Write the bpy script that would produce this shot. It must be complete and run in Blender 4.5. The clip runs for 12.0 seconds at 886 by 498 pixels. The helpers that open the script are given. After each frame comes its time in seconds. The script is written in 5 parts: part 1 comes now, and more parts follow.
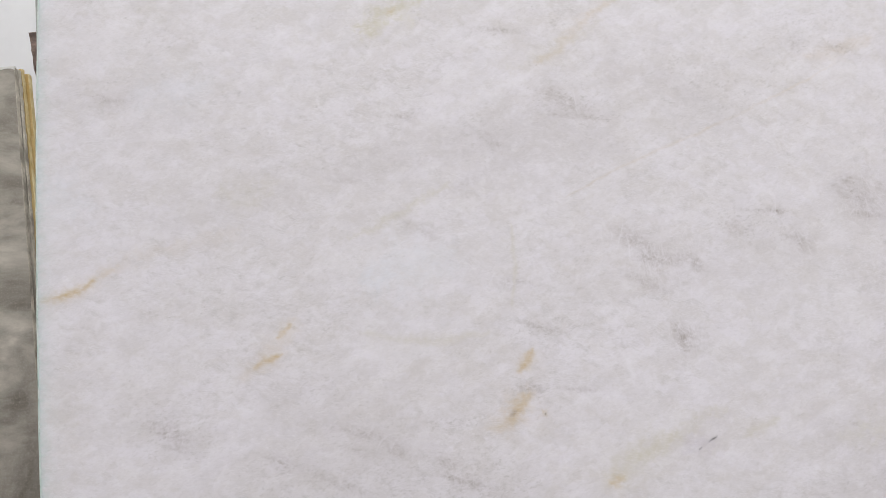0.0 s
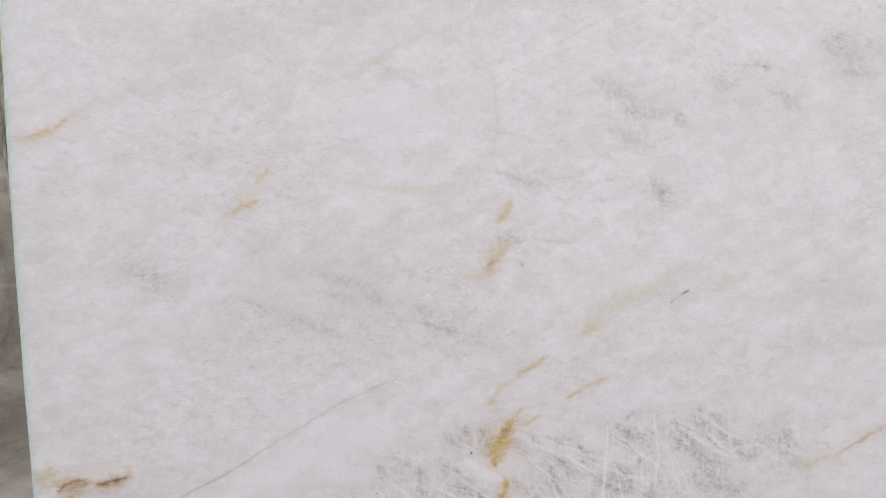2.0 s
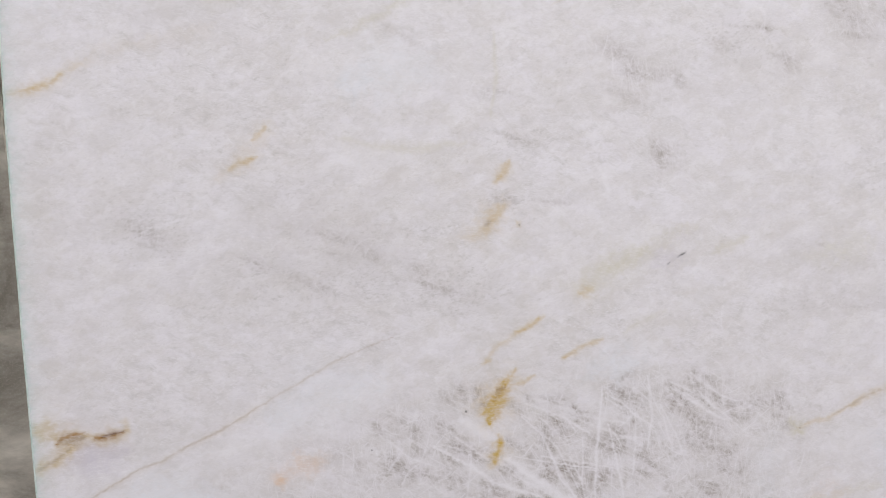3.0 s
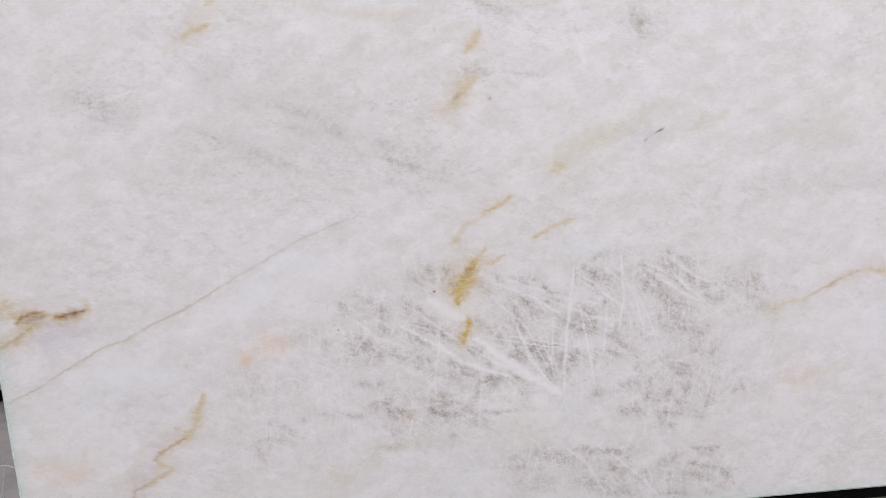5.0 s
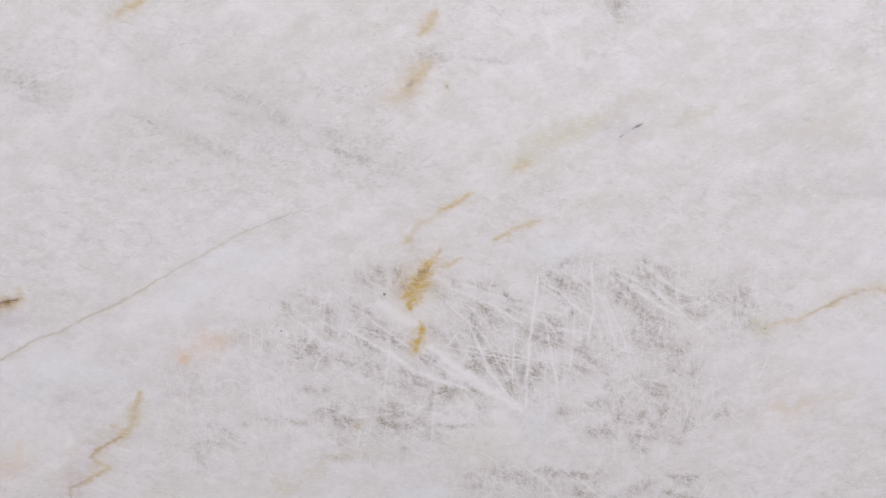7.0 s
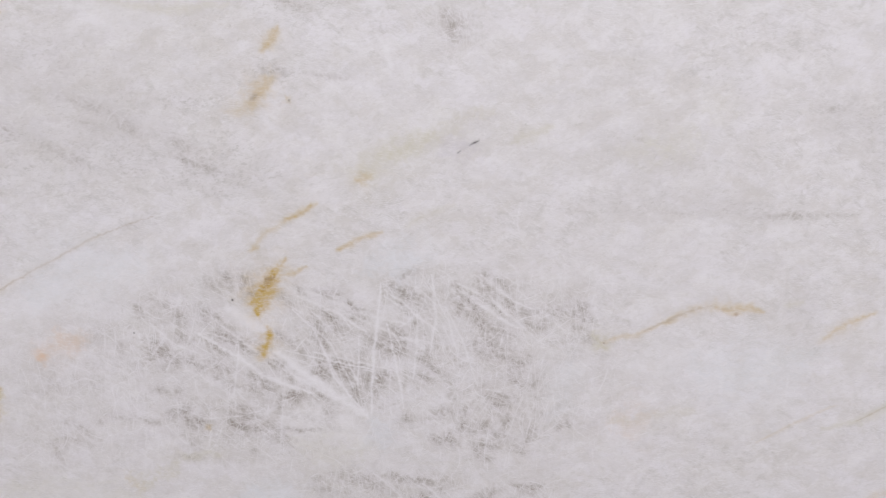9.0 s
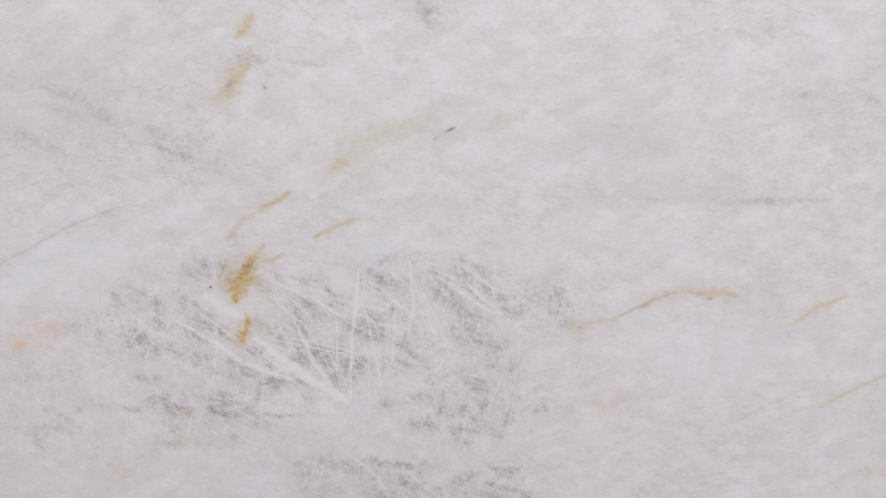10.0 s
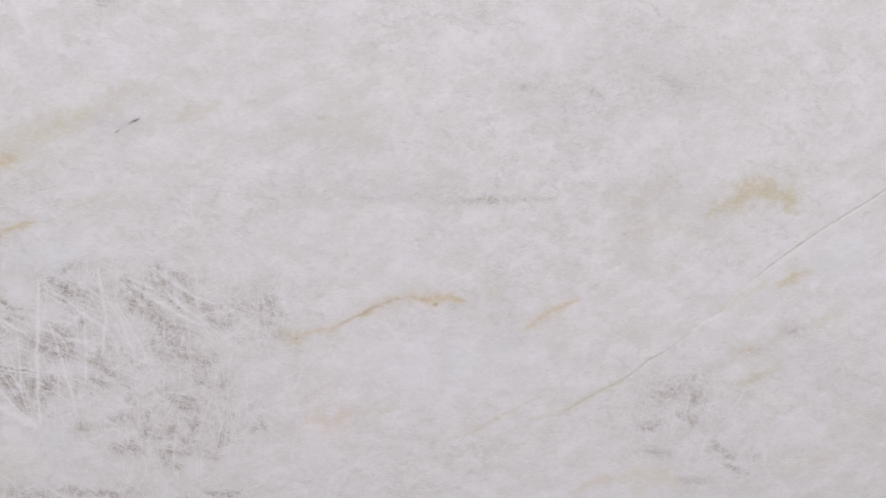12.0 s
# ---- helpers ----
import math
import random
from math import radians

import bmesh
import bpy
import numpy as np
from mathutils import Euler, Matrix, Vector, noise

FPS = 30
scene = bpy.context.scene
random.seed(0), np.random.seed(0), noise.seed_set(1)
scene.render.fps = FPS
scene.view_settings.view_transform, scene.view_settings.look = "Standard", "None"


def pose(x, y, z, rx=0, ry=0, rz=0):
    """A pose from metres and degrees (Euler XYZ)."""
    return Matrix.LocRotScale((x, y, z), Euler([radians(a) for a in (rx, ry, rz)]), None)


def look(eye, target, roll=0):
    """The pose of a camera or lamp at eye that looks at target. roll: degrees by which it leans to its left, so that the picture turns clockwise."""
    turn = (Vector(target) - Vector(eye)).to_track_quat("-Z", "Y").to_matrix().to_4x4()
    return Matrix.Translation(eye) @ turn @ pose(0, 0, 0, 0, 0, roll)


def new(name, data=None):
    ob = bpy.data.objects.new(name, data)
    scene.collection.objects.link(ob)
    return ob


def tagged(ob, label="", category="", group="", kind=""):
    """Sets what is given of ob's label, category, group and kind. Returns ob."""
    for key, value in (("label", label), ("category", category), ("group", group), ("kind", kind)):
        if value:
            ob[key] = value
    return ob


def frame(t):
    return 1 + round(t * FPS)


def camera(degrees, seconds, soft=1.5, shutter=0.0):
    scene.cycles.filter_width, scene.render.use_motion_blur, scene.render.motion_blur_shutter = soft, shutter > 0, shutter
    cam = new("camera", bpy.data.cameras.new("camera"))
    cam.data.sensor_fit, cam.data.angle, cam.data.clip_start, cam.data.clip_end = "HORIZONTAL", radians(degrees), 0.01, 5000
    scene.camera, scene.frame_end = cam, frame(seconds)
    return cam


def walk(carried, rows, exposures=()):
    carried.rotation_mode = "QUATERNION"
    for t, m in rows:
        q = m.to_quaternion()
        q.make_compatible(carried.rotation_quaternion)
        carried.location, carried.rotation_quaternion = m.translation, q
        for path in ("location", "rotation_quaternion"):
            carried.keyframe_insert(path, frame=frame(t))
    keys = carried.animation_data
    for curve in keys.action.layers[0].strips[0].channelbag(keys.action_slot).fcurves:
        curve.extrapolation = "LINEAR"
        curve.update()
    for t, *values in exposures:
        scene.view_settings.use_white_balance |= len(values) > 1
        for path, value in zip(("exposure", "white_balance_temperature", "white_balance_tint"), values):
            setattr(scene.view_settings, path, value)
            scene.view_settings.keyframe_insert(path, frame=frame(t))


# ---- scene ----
cam = camera(55.4, 12.0, 0.8)
# the slab's own frame: x along its foot, z up its face; RACK leans it back and sets it on its rail
RACK = pose(0, 0, 0.045, -8, 0, 0)
PATH = [
    (0, (0.679, -1.728, 1.072), (0.834, 0.254, 1.285), -4.5),
    (0.5, (0.679, -1.726, 1.05), (0.832, 0.262, 1.208), -4.2),
    (1, (0.676, -1.72, 1.04), (0.839, 0.272, 1.104), -3.9),
    (1.5, (0.681, -1.714, 1.019), (0.85, 0.278, 1.001), -3.5),
    (2, (0.68, -1.714, 1.015), (0.86, 0.276, 0.937), -3.3),
    (2.5, (0.682, -1.716, 0.999), (0.865, 0.273, 0.903), -3.1),
    (3, (0.684, -1.716, 0.988), (0.861, 0.271, 0.845), -2.7),
    (3.5, (0.697, -1.711, 0.986), (0.87, 0.271, 0.778), -2.7),
    (5.3, (0.765, -1.657, 0.941), (0.929, 0.292, 0.523), -2.6),
    (5.5, (0.776, -1.652, 0.945), (0.94, 0.295, 0.516), -2.3),
    (6, (0.82, -1.631, 0.934), (0.984, 0.316, 0.506), -2.1),
    (6.5, (0.899, -1.557, 0.932), (1.006, 0.394, 0.508), -1.9),
    (6.7, (0.929, -1.535, 0.941), (0.99, 0.417, 0.512), -1.8),
    (8.3, (1.256, -1.577, 0.944), (1.145, 0.378, 0.537), -0.0),
    (8.5, (1.286, -1.575, 0.952), (1.2, 0.379, 0.536), -0.2),
    (9, (1.318, -1.578, 0.959), (1.271, 0.378, 0.544), -0.4),
    (9.5, (1.321, -1.582, 0.962), (1.277, 0.372, 0.538), -0.5),
    (10, (1.337, -1.586, 0.965), (1.321, 0.362, 0.513), -0.5),
    (10.5, (1.375, -1.596, 0.947), (1.464, 0.354, 0.513), -0.3),
    (11, (1.444, -1.589, 0.946), (1.648, 0.352, 0.508), -0.5),
    (11.5, (1.543, -1.523, 0.967), (1.782, 0.406, 0.495), -0.4),
    (12, (1.697, -1.455, 0.972), (1.909, 0.471, 0.477), 0.6),
]
walk(cam, [(t, RACK @ look(eye, target, roll)) for t, eye, target, roll in PATH],
     [(0, -0.31), (3.5, -0.235), (5.5, -0.18), (8.5, -0.22), (12, -0.28)])

# ---- light: a closed stone yard hall, lit by assumed, unseen daylight lamp rows under its ceiling ----
world = bpy.data.worlds.new("hall_air")
world.use_nodes = True
world.node_tree.nodes["Background"].inputs[0].default_value = (0.9, 0.93, 1.0, 1)
world.node_tree.nodes["Background"].inputs[1].default_value = 0.05
scene.world = world
scene.view_settings.exposure = 0.0


def unseen_lamp_row(x, y, z, length, width, watts):
    lamp = bpy.data.lights.new("unseen_lamp_row", "AREA")
    lamp.shape, lamp.size, lamp.size_y = "RECTANGLE", length, width
    lamp.energy, lamp.color = watts, (0.99, 1.0, 0.962)
    ob = new("unseen_lamp_row", lamp)
    ob.matrix_world = pose(x, y, z)
    return ob


ROW_WATTS = 139
for ty in (-5.4, -3.8, -2.2):
    unseen_lamp_row(2.2, ty, 5.9, 9.0, 0.5, ROW_WATTS)
# unseen row added at double strength to brighten the wall and slabs behind
unseen_lamp_row(1.0, 2.6, 5.9, 13.0, 0.5, ROW_WATTS * 2.0)


# ---- materials ----
def lin(r, g, b, k=1.0):
    return tuple(k * ((c / 255 + 0.055) / 1.055) ** 2.4 for c in (r, g, b))


def material(name):
    m = bpy.data.materials.new(name)
    m.use_nodes = True
    nt = m.node_tree
    return m, nt, nt.nodes["Principled BSDF"]


def node(nt, kind, **inputs):
    n = nt.nodes.new(kind)
    for key, value in inputs.items():
        n.inputs[key.replace("_", " ")].default_value = value
    return n


def mix(nt, fac, a, b):
    n = nt.nodes.new("ShaderNodeMix")
    n.data_type = "RGBA"
    for socket, value in ((0, fac), (6, a), (7, b)):
        if hasattr(value, "is_output"):
            nt.links.new(value, n.inputs[socket])
        elif isinstance(value, tuple):
            n.inputs[socket].default_value = (*value[:3], 1)
        else:
            n.inputs[socket].default_value = value
    return n.outputs[2]


def ramp(nt, source, lo, hi, a=0.0, b=1.0):
    n = nt.nodes.new("ShaderNodeMapRange")
    n.inputs[1].default_value, n.inputs[2].default_value = lo, hi
    n.inputs[3].default_value, n.inputs[4].default_value = a, b
    nt.links.new(source, n.inputs[0])
    return n.outputs[0]


def grain(nt, scale, detail=4.0, stretch=(1, 1, 1), turn=0.0, rough=0.55, warp=0.0):
    tc = nt.nodes.new("ShaderNodeTexCoord")
    mp = nt.nodes.new("ShaderNodeMapping")
    mp.inputs["Scale"].default_value = stretch
    mp.inputs["Rotation"].default_value = (0, turn, 0)
    nz = node(nt, "ShaderNodeTexNoise", Scale=scale, Detail=detail, Roughness=rough, Distortion=warp)
    nt.links.new(tc.outputs["Object"], mp.inputs[0])
    nt.links.new(mp.outputs[0], nz.inputs["Vector"])
    return nz.outputs["Fac"]


def bump(nt, bsdf, height, strength, distance):
    b = node(nt, "ShaderNodeBump", Strength=strength, Distance=distance)
    nt.links.new(height, b.inputs["Height"])
    nt.links.new(b.outputs[0], bsdf.inputs["Normal"])


GROUND_COOL, GROUND_WARM = lin(216, 212, 218, 1.15), lin(203, 198, 198, 1.15)
SHARD_GREY, FLAKE_GREY = lin(184, 180, 180, 1.15), lin(158, 155, 153, 1.15)
VEIL_GREY, GLASS_GREY = lin(174, 167, 164, 1.15), lin(144, 134, 129, 1.15)
STRAND_WHITE = lin(224, 221, 226, 1.15)


def polished_quartzite():
    m, nt, bsdf = material("polished white quartzite")
    link = nt.links.new

    def math_node(op, a, b=None):
        n = nt.nodes.new("ShaderNodeMath")
        n.operation, n.use_clamp = op, op in ("MULTIPLY", "ADD")
        for k, value in enumerate((a, b)):
            if hasattr(value, "is_output"):
                link(value, n.inputs[k])
            elif value is not None:
                n.inputs[k].default_value = value
        return n.outputs[0]

    q = nt.nodes.new("ShaderNodeAttribute")
    q.attribute_name = "quartz"
    sep = nt.nodes.new("ShaderNodeSeparateColor")
    link(q.outputs["Color"], sep.inputs[0])
    crystal, strand, cloud = sep.outputs
    f = nt.nodes.new("ShaderNodeAttribute")
    f.attribute_name = "flake"
    s = nt.nodes.new("ShaderNodeAttribute")
    s.attribute_name = "stain"
    p = nt.nodes.new("ShaderNodeAttribute")
    p.attribute_name = "pocket"

    # the face's own plane, and the same plane slightly frayed
    tc = nt.nodes.new("ShaderNodeTexCoord")
    xyz = nt.nodes.new("ShaderNodeSeparateXYZ")
    flat = nt.nodes.new("ShaderNodeCombineXYZ")
    link(tc.outputs["Object"], xyz.inputs[0])
    link(xyz.outputs[0], flat.inputs[0])
    link(xyz.outputs[2], flat.inputs[1])

    def frayed(scale, reach):
        n = node(nt, "ShaderNodeTexNoise", Scale=scale, Detail=3.0)
        n.noise_dimensions = "2D"
        link(flat.outputs[0], n.inputs["Vector"])
        off = nt.nodes.new("ShaderNodeVectorMath")
        off.operation = "SUBTRACT"
        link(n.outputs["Color"], off.inputs[0])
        off.inputs[1].default_value = (0.5, 0.5, 0.5)
        add = nt.nodes.new("ShaderNodeVectorMath")
        add.operation = "MULTIPLY_ADD"
        link(off.outputs[0], add.inputs[0])
        add.inputs[1].default_value = (reach, reach, 0)
        link(flat.outputs[0], add.inputs[2])
        return add.outputs[0]

    rough_plane, fine_plane, hair_plane = frayed(26, 0.03), frayed(120, 0.008), frayed(9, 0.013)

    def lay(plane, angle, along, across):
        turn = nt.nodes.new("ShaderNodeVectorRotate")
        turn.rotation_type = "Z_AXIS"
        turn.inputs["Angle"].default_value = -radians(angle)
        link(plane, turn.inputs[0])
        size = nt.nodes.new("ShaderNodeVectorMath")
        size.operation = "MULTIPLY"
        link(turn.outputs[0], size.inputs[0])
        size.inputs[1].default_value = (along, across, 1)
        return size.outputs[0]

    def soft(plane, angle, along, across, detail=3.0):
        n = node(nt, "ShaderNodeTexNoise", Scale=1.0, Detail=detail, Roughness=0.6)
        n.noise_dimensions = "2D"
        link(lay(plane, angle, along, across), n.inputs["Vector"])
        return n.outputs["Fac"]

    def hairs(angle, along, across, thin):
        n = soft(hair_plane, angle, along, across, 0.6)
        gap = math_node("ABSOLUTE", math_node("SUBTRACT", n, 0.5))
        return math_node("MAXIMUM", ramp(nt, gap, 0.0, thin, 1.0, 0.0), ramp(nt, gap, 0.0, 3.2 * thin, 0.5, 0.0))

    # clouded ground, cool white to warm grey, with fine flaky grain
    col = mix(nt, cloud, GROUND_COOL, GROUND_WARM)
    shard = soft(rough_plane, -14, 30, 62, 6.0)
    chip = soft(fine_plane, 16, 85, 210, 5.0)
    feather = soft(fine_plane, -6, 60, 240, 4.0)
    plates = soft(rough_plane, 24, 13, 26, 5.0)
    col = mix(nt, ramp(nt, plates, 0.51, 0.55, 0, 0.15), col, SHARD_GREY)
    col = mix(nt, ramp(nt, plates, 0.44, 0.36, 0, 0.3), col, STRAND_WHITE)
    rich = ramp(nt, soft(rough_plane, 30, 2.6, 4.6, 3.0), 0.42, 0.6, 0.15, 1.0)
    col = mix(nt, math_node("MULTIPLY", rich, ramp(nt, shard, 0.5, 0.72, 0, 0.34)), col, SHARD_GREY)
    col = mix(nt, math_node("MULTIPLY", ramp(nt, chip, 0.56, 0.63, 0, 0.55), ramp(nt, f.outputs["Fac"], 0.0, 0.2, 0.3, 1.0)), col, SHARD_GREY)
    col = mix(nt, math_node("MULTIPLY", rich, ramp(nt, chip, 0.4, 0.33, 0, 0.4)), col, STRAND_WHITE)
    col = mix(nt, math_node("MULTIPLY", rich, ramp(nt, feather, 0.52, 0.7, 0, 0.3)), col, SHARD_GREY)
    lint = hairs(10, 22, 150, 0.028)
    for angle, along, across, thin in ((-24, 26, 170, 0.03), (34, 28, 160, 0.028), (-48, 30, 150, 0.03)):
        lint = math_node("MAXIMUM", lint, hairs(angle, along, across, thin))
    patchy = soft(rough_plane, 10, 16, 30, 3.0)
    col = mix(nt, math_node("MULTIPLY", lint, ramp(nt, patchy, 0.38, 0.65, 0.05, 0.5)), col, STRAND_WHITE)
    # short crisp dashes, pale and grey
    dash = hairs(-12, 48, 250, 0.045)
    dash_down = hairs(-34, 42, 230, 0.045)
    col = mix(nt, math_node("MULTIPLY", math_node("MULTIPLY", dash, rich), ramp(nt, plates, 0.5, 0.6, 0.0, 0.5)), col, STRAND_WHITE)
    col = mix(nt, math_node("MULTIPLY", math_node("MULTIPLY", dash_down, rich), ramp(nt, shard, 0.52, 0.66, 0.0, 0.45)), col, SHARD_GREY)
    # grey flakes
    broken = math_node("ADD", math_node("MULTIPLY", shard, 0.42), math_node("MULTIPLY", chip, 0.3))
    broken = math_node("ADD", broken, math_node("MULTIPLY", feather, 0.6))
    flecks = math_node("MULTIPLY", f.outputs["Fac"], ramp(nt, broken, 0.58, 0.85, 0, 0.9))
    col = mix(nt, flecks, col, FLAKE_GREY)
    # glassy grey quartz: a veil of grey with darker pockets
    big_cell = ramp(nt, soft(rough_plane, 72, 26, 44, 3.0), 0.3, 0.7)
    small_cell = ramp(nt, soft(fine_plane, -30, 70, 130, 4.0), 0.3, 0.7)
    col = mix(nt, math_node("MULTIPLY", crystal, ramp(nt, small_cell, 0.0, 1.0, 0.35, 0.75)), col, VEIL_GREY)
    depth = math_node("ADD", math_node("MULTIPLY", big_cell, 0.55), math_node("MULTIPLY", small_cell, 0.45))
    hollow = math_node("MULTIPLY", ramp(nt, crystal, 0.25, 0.9), ramp(nt, depth, 0.5, 0.85, 0.0, 0.5))
    pocket_depth = math_node("MULTIPLY", p.outputs["Fac"], ramp(nt, math_node("ADD", math_node("MULTIPLY", chip, 0.5), math_node("MULTIPLY", small_cell, 0.5)), 0.3, 0.66, 0.5, 1.2))
    col = mix(nt, hollow, col, GLASS_GREY)
    col = mix(nt, math_node("MULTIPLY", pocket_depth, 0.95), col, GLASS_GREY)
    # white hairs through it
    web = hairs(82, 4.0, 27, 0.013)
    for angle, along, across, thin in ((-36, 4.2, 28, 0.014), (22, 5, 34, 0.011), (101, 5, 42, 0.016), (-60, 6, 50, 0.018), (-14, 7, 54, 0.016), (64, 7, 62, 0.02), (-82, 8, 74, 0.022)):
        web = math_node("MAXIMUM", web, math_node("MULTIPLY", hairs(angle, along, across, thin), ramp(nt, soft(rough_plane, angle * 3, 11, 11, 1.0), 0.42, 0.56, 0.0, 1.0)))
    col = mix(nt, math_node("MULTIPLY", web, ramp(nt, math_node("MAXIMUM", crystal, p.outputs["Fac"]), 0.02, 0.4, 0.04, 0.42)), col, STRAND_WHITE)
    col = mix(nt, math_node("MULTIPLY", strand, ramp(nt, feather, 0.35, 0.6, 1.0, 0.7)), col, STRAND_WHITE)
    # iron stains
    col = mix(nt, math_node("MULTIPLY", s.outputs["Alpha"], ramp(nt, feather, 0.38, 0.64, 1.08, 0.78)), col, s.outputs["Color"])
    # thin translucent rim
    col = mix(nt, q.outputs["Alpha"], col, lin(174, 197, 193, 1.08))
    link(col, bsdf.inputs["Base Color"])
    link(ramp(nt, feather, 0.3, 0.7, 0.2, 0.3), bsdf.inputs["Roughness"])
    bsdf.inputs["Specular IOR Level"].default_value = 0.35
    return m


def stone(name, dark, light, vein_col, scale=3.0, rough=0.35, turn=0.6):
    m, nt, bsdf = material(name)
    big = grain(nt, scale, 6, (1, 1, 1.6), turn, 0.6, 0.6)
    mid = grain(nt, scale * 7, 5, (0.5, 1, 1.4), turn, 0.6)
    fine = grain(nt, 160, 3)
    thin = grain(nt, scale * 2.2, 5, (0.35, 1, 1.5), turn + 0.3, 0.55, 1.2)
    col = mix(nt, ramp(nt, big, 0.35, 0.68), dark, light)
    col = mix(nt, ramp(nt, mid, 0.45, 0.75, 0, 0.45), col, dark)
    col = mix(nt, ramp(nt, fine, 0.5, 0.8, 0, 0.25), col, light)
    line = nt.nodes.new("ShaderNodeMath")
    line.operation = "ABSOLUTE"
    nt.links.new(ramp(nt, thin, 0.3, 0.7, -1, 1), line.inputs[0])
    col = mix(nt, ramp(nt, line.outputs[0], 0.0, 0.07, 0.16, 0.0), col, vein_col)
    nt.links.new(col, bsdf.inputs["Base Color"])
    bsdf.inputs["Roughness"].default_value = rough
    bump(nt, bsdf, fine, 0.15, 0.002)
    return m


def rough_edge(name, a, b, scale=60, depth=0.004):
    m, nt, bsdf = material(name)
    big = grain(nt, scale * 0.25, 4)
    fine = grain(nt, scale * 2, 5)
    col = mix(nt, ramp(nt, big, 0.35, 0.65), a, b)
    col = mix(nt, ramp(nt, fine, 0.5, 0.75, 0, 0.5), col, tuple(0.55 * c for c in a))
    nt.links.new(col, bsdf.inputs["Base Color"])
    bsdf.inputs["Roughness"].default_value = 0.75
    bump(nt, bsdf, fine, 0.6, depth)
    return m


def rim_material():
    m, nt, bsdf = material("ground green-white rim")
    a = grain(nt, 25, 4, (1, 1, 1))
    b = grain(nt, 220, 3)
    col = mix(nt, ramp(nt, a, 0.35, 0.65), lin(238, 245, 241), lin(198, 221, 213))
    col = mix(nt, ramp(nt, b, 0.58, 0.72, 0, 0.6), col, lin(130, 150, 140))
    nt.links.new(col, bsdf.inputs["Base Color"])
    bsdf.inputs["Roughness"].default_value = 0.4
    return m


def concrete():
    m, nt, bsdf = material("worn concrete floor")
    big = grain(nt, 0.9, 6, rough=0.6)
    mid = grain(nt, 9, 6, rough=0.65, warp=0.5)
    fine = grain(nt, 190, 3)
    col = mix(nt, ramp(nt, big, 0.35, 0.65), lin(152, 146, 150), lin(180, 173, 178))
    col = mix(nt, ramp(nt, mid, 0.5, 0.62, 0, 0.35), col, lin(128, 123, 126))
    col = mix(nt, ramp(nt, fine, 0.45, 0.8, 0, 0.35), col, lin(170, 165, 168))
    nt.links.new(col, bsdf.inputs["Base Color"])
    nt.links.new(ramp(nt, mid, 0.3, 0.7, 0.45, 0.75), bsdf.inputs["Roughness"])
    bump(nt, bsdf, fine, 0.25, 0.002)
    return m


def painted(name, colour, rough=0.5, metal=0.0, wear=0.3, worn=(0.3, 0.3, 0.3), gloss=0.5, size=38):
    m, nt, bsdf = material(name)
    bsdf.inputs["Specular IOR Level"].default_value = gloss
    big = grain(nt, 2.5, 5)
    mid = grain(nt, size, 6, (0.4, 1, 1), 0.4, 0.7, 0.8)
    col = mix(nt, ramp(nt, big, 0.3, 0.7, 0, 0.35), colour, tuple(0.7 * c for c in colour))
    col = mix(nt, ramp(nt, mid, 0.6, 0.72, 0, wear), col, worn)
    nt.links.new(col, bsdf.inputs["Base Color"])
    bsdf.inputs["Roughness"].default_value, bsdf.inputs["Metallic"].default_value = rough, metal
    bump(nt, bsdf, mid, 0.1, 0.001)
    return m


QUARTZITE = polished_quartzite()
RIM = rim_material()
SAWN_BACK = rough_edge("sawn stone back with resin mesh", lin(190, 190, 186), lin(170, 172, 168))
CONCRETE = concrete()
PLASTER = painted("white painted hall wall", lin(242, 242, 245), 0.85, 0, 0.1, lin(205, 205, 205))
CEILING = painted("white ceiling sheet", lin(225, 225, 228), 0.8, 0, 0.1, lin(200, 200, 200))
BLACK_RUBBER = painted("black rubber", (0.004, 0.004, 0.004), 0.95, 0, 0.1, (0.012, 0.012, 0.012), 0.1)
BLACK_STEEL = painted("black painted steel", (0.016, 0.016, 0.017), 0.55, 0, 0.4, (0.06, 0.058, 0.055))
GREY_STEEL = rough_edge("scuffed dark grey plate", lin(98, 95, 90), lin(62, 59, 57), 90, 0.002)
SCRATCH = painted("bare scratch", lin(150, 146, 140), 0.5)
TAUPE = stone("taupe quartzite", lin(108, 101, 90), lin(212, 205, 193), lin(186, 180, 170), 3.4)
TAUPE_EDGE = rough_edge("grey-white sawn edge", lin(216, 208, 194), lin(150, 143, 132), 90)
YELLOW = stone("honey onyx", lin(190, 160, 100), lin(222, 200, 150), lin(232, 220, 190))
YELLOW_EDGE = rough_edge("honey resin edge", lin(228, 212, 168), lin(200, 174, 116), 60)
UMBER = stone("brown stone", lin(86, 72, 66), lin(172, 150, 140), lin(186, 170, 160), 16.0, turn=1.5)
UMBER_EDGE = rough_edge("broken brown edge", lin(156, 134, 124), lin(74, 64, 60), 150, 0.012)
CRUST = painted("white plaster crust", lin(232, 230, 226), 0.9, 0, 0.5, lin(170, 164, 156))
CORD = painted("white plastic cord", lin(214, 214, 210), 0.4)


# ---- mesh helpers ----
def mesh_from(name, verts, faces, mat, smooth=False):
    me = bpy.data.meshes.new(name)
    me.from_pydata([tuple(v) for v in verts], [], faces)
    me.materials.append(mat)
    if smooth:
        me.polygons.foreach_set("use_smooth", [True] * len(me.polygons))
    me.update()
    return me


def child(name, me, parent, label=""):
    ob = new(name, me)
    ob.parent = parent
    return tagged(ob, label)


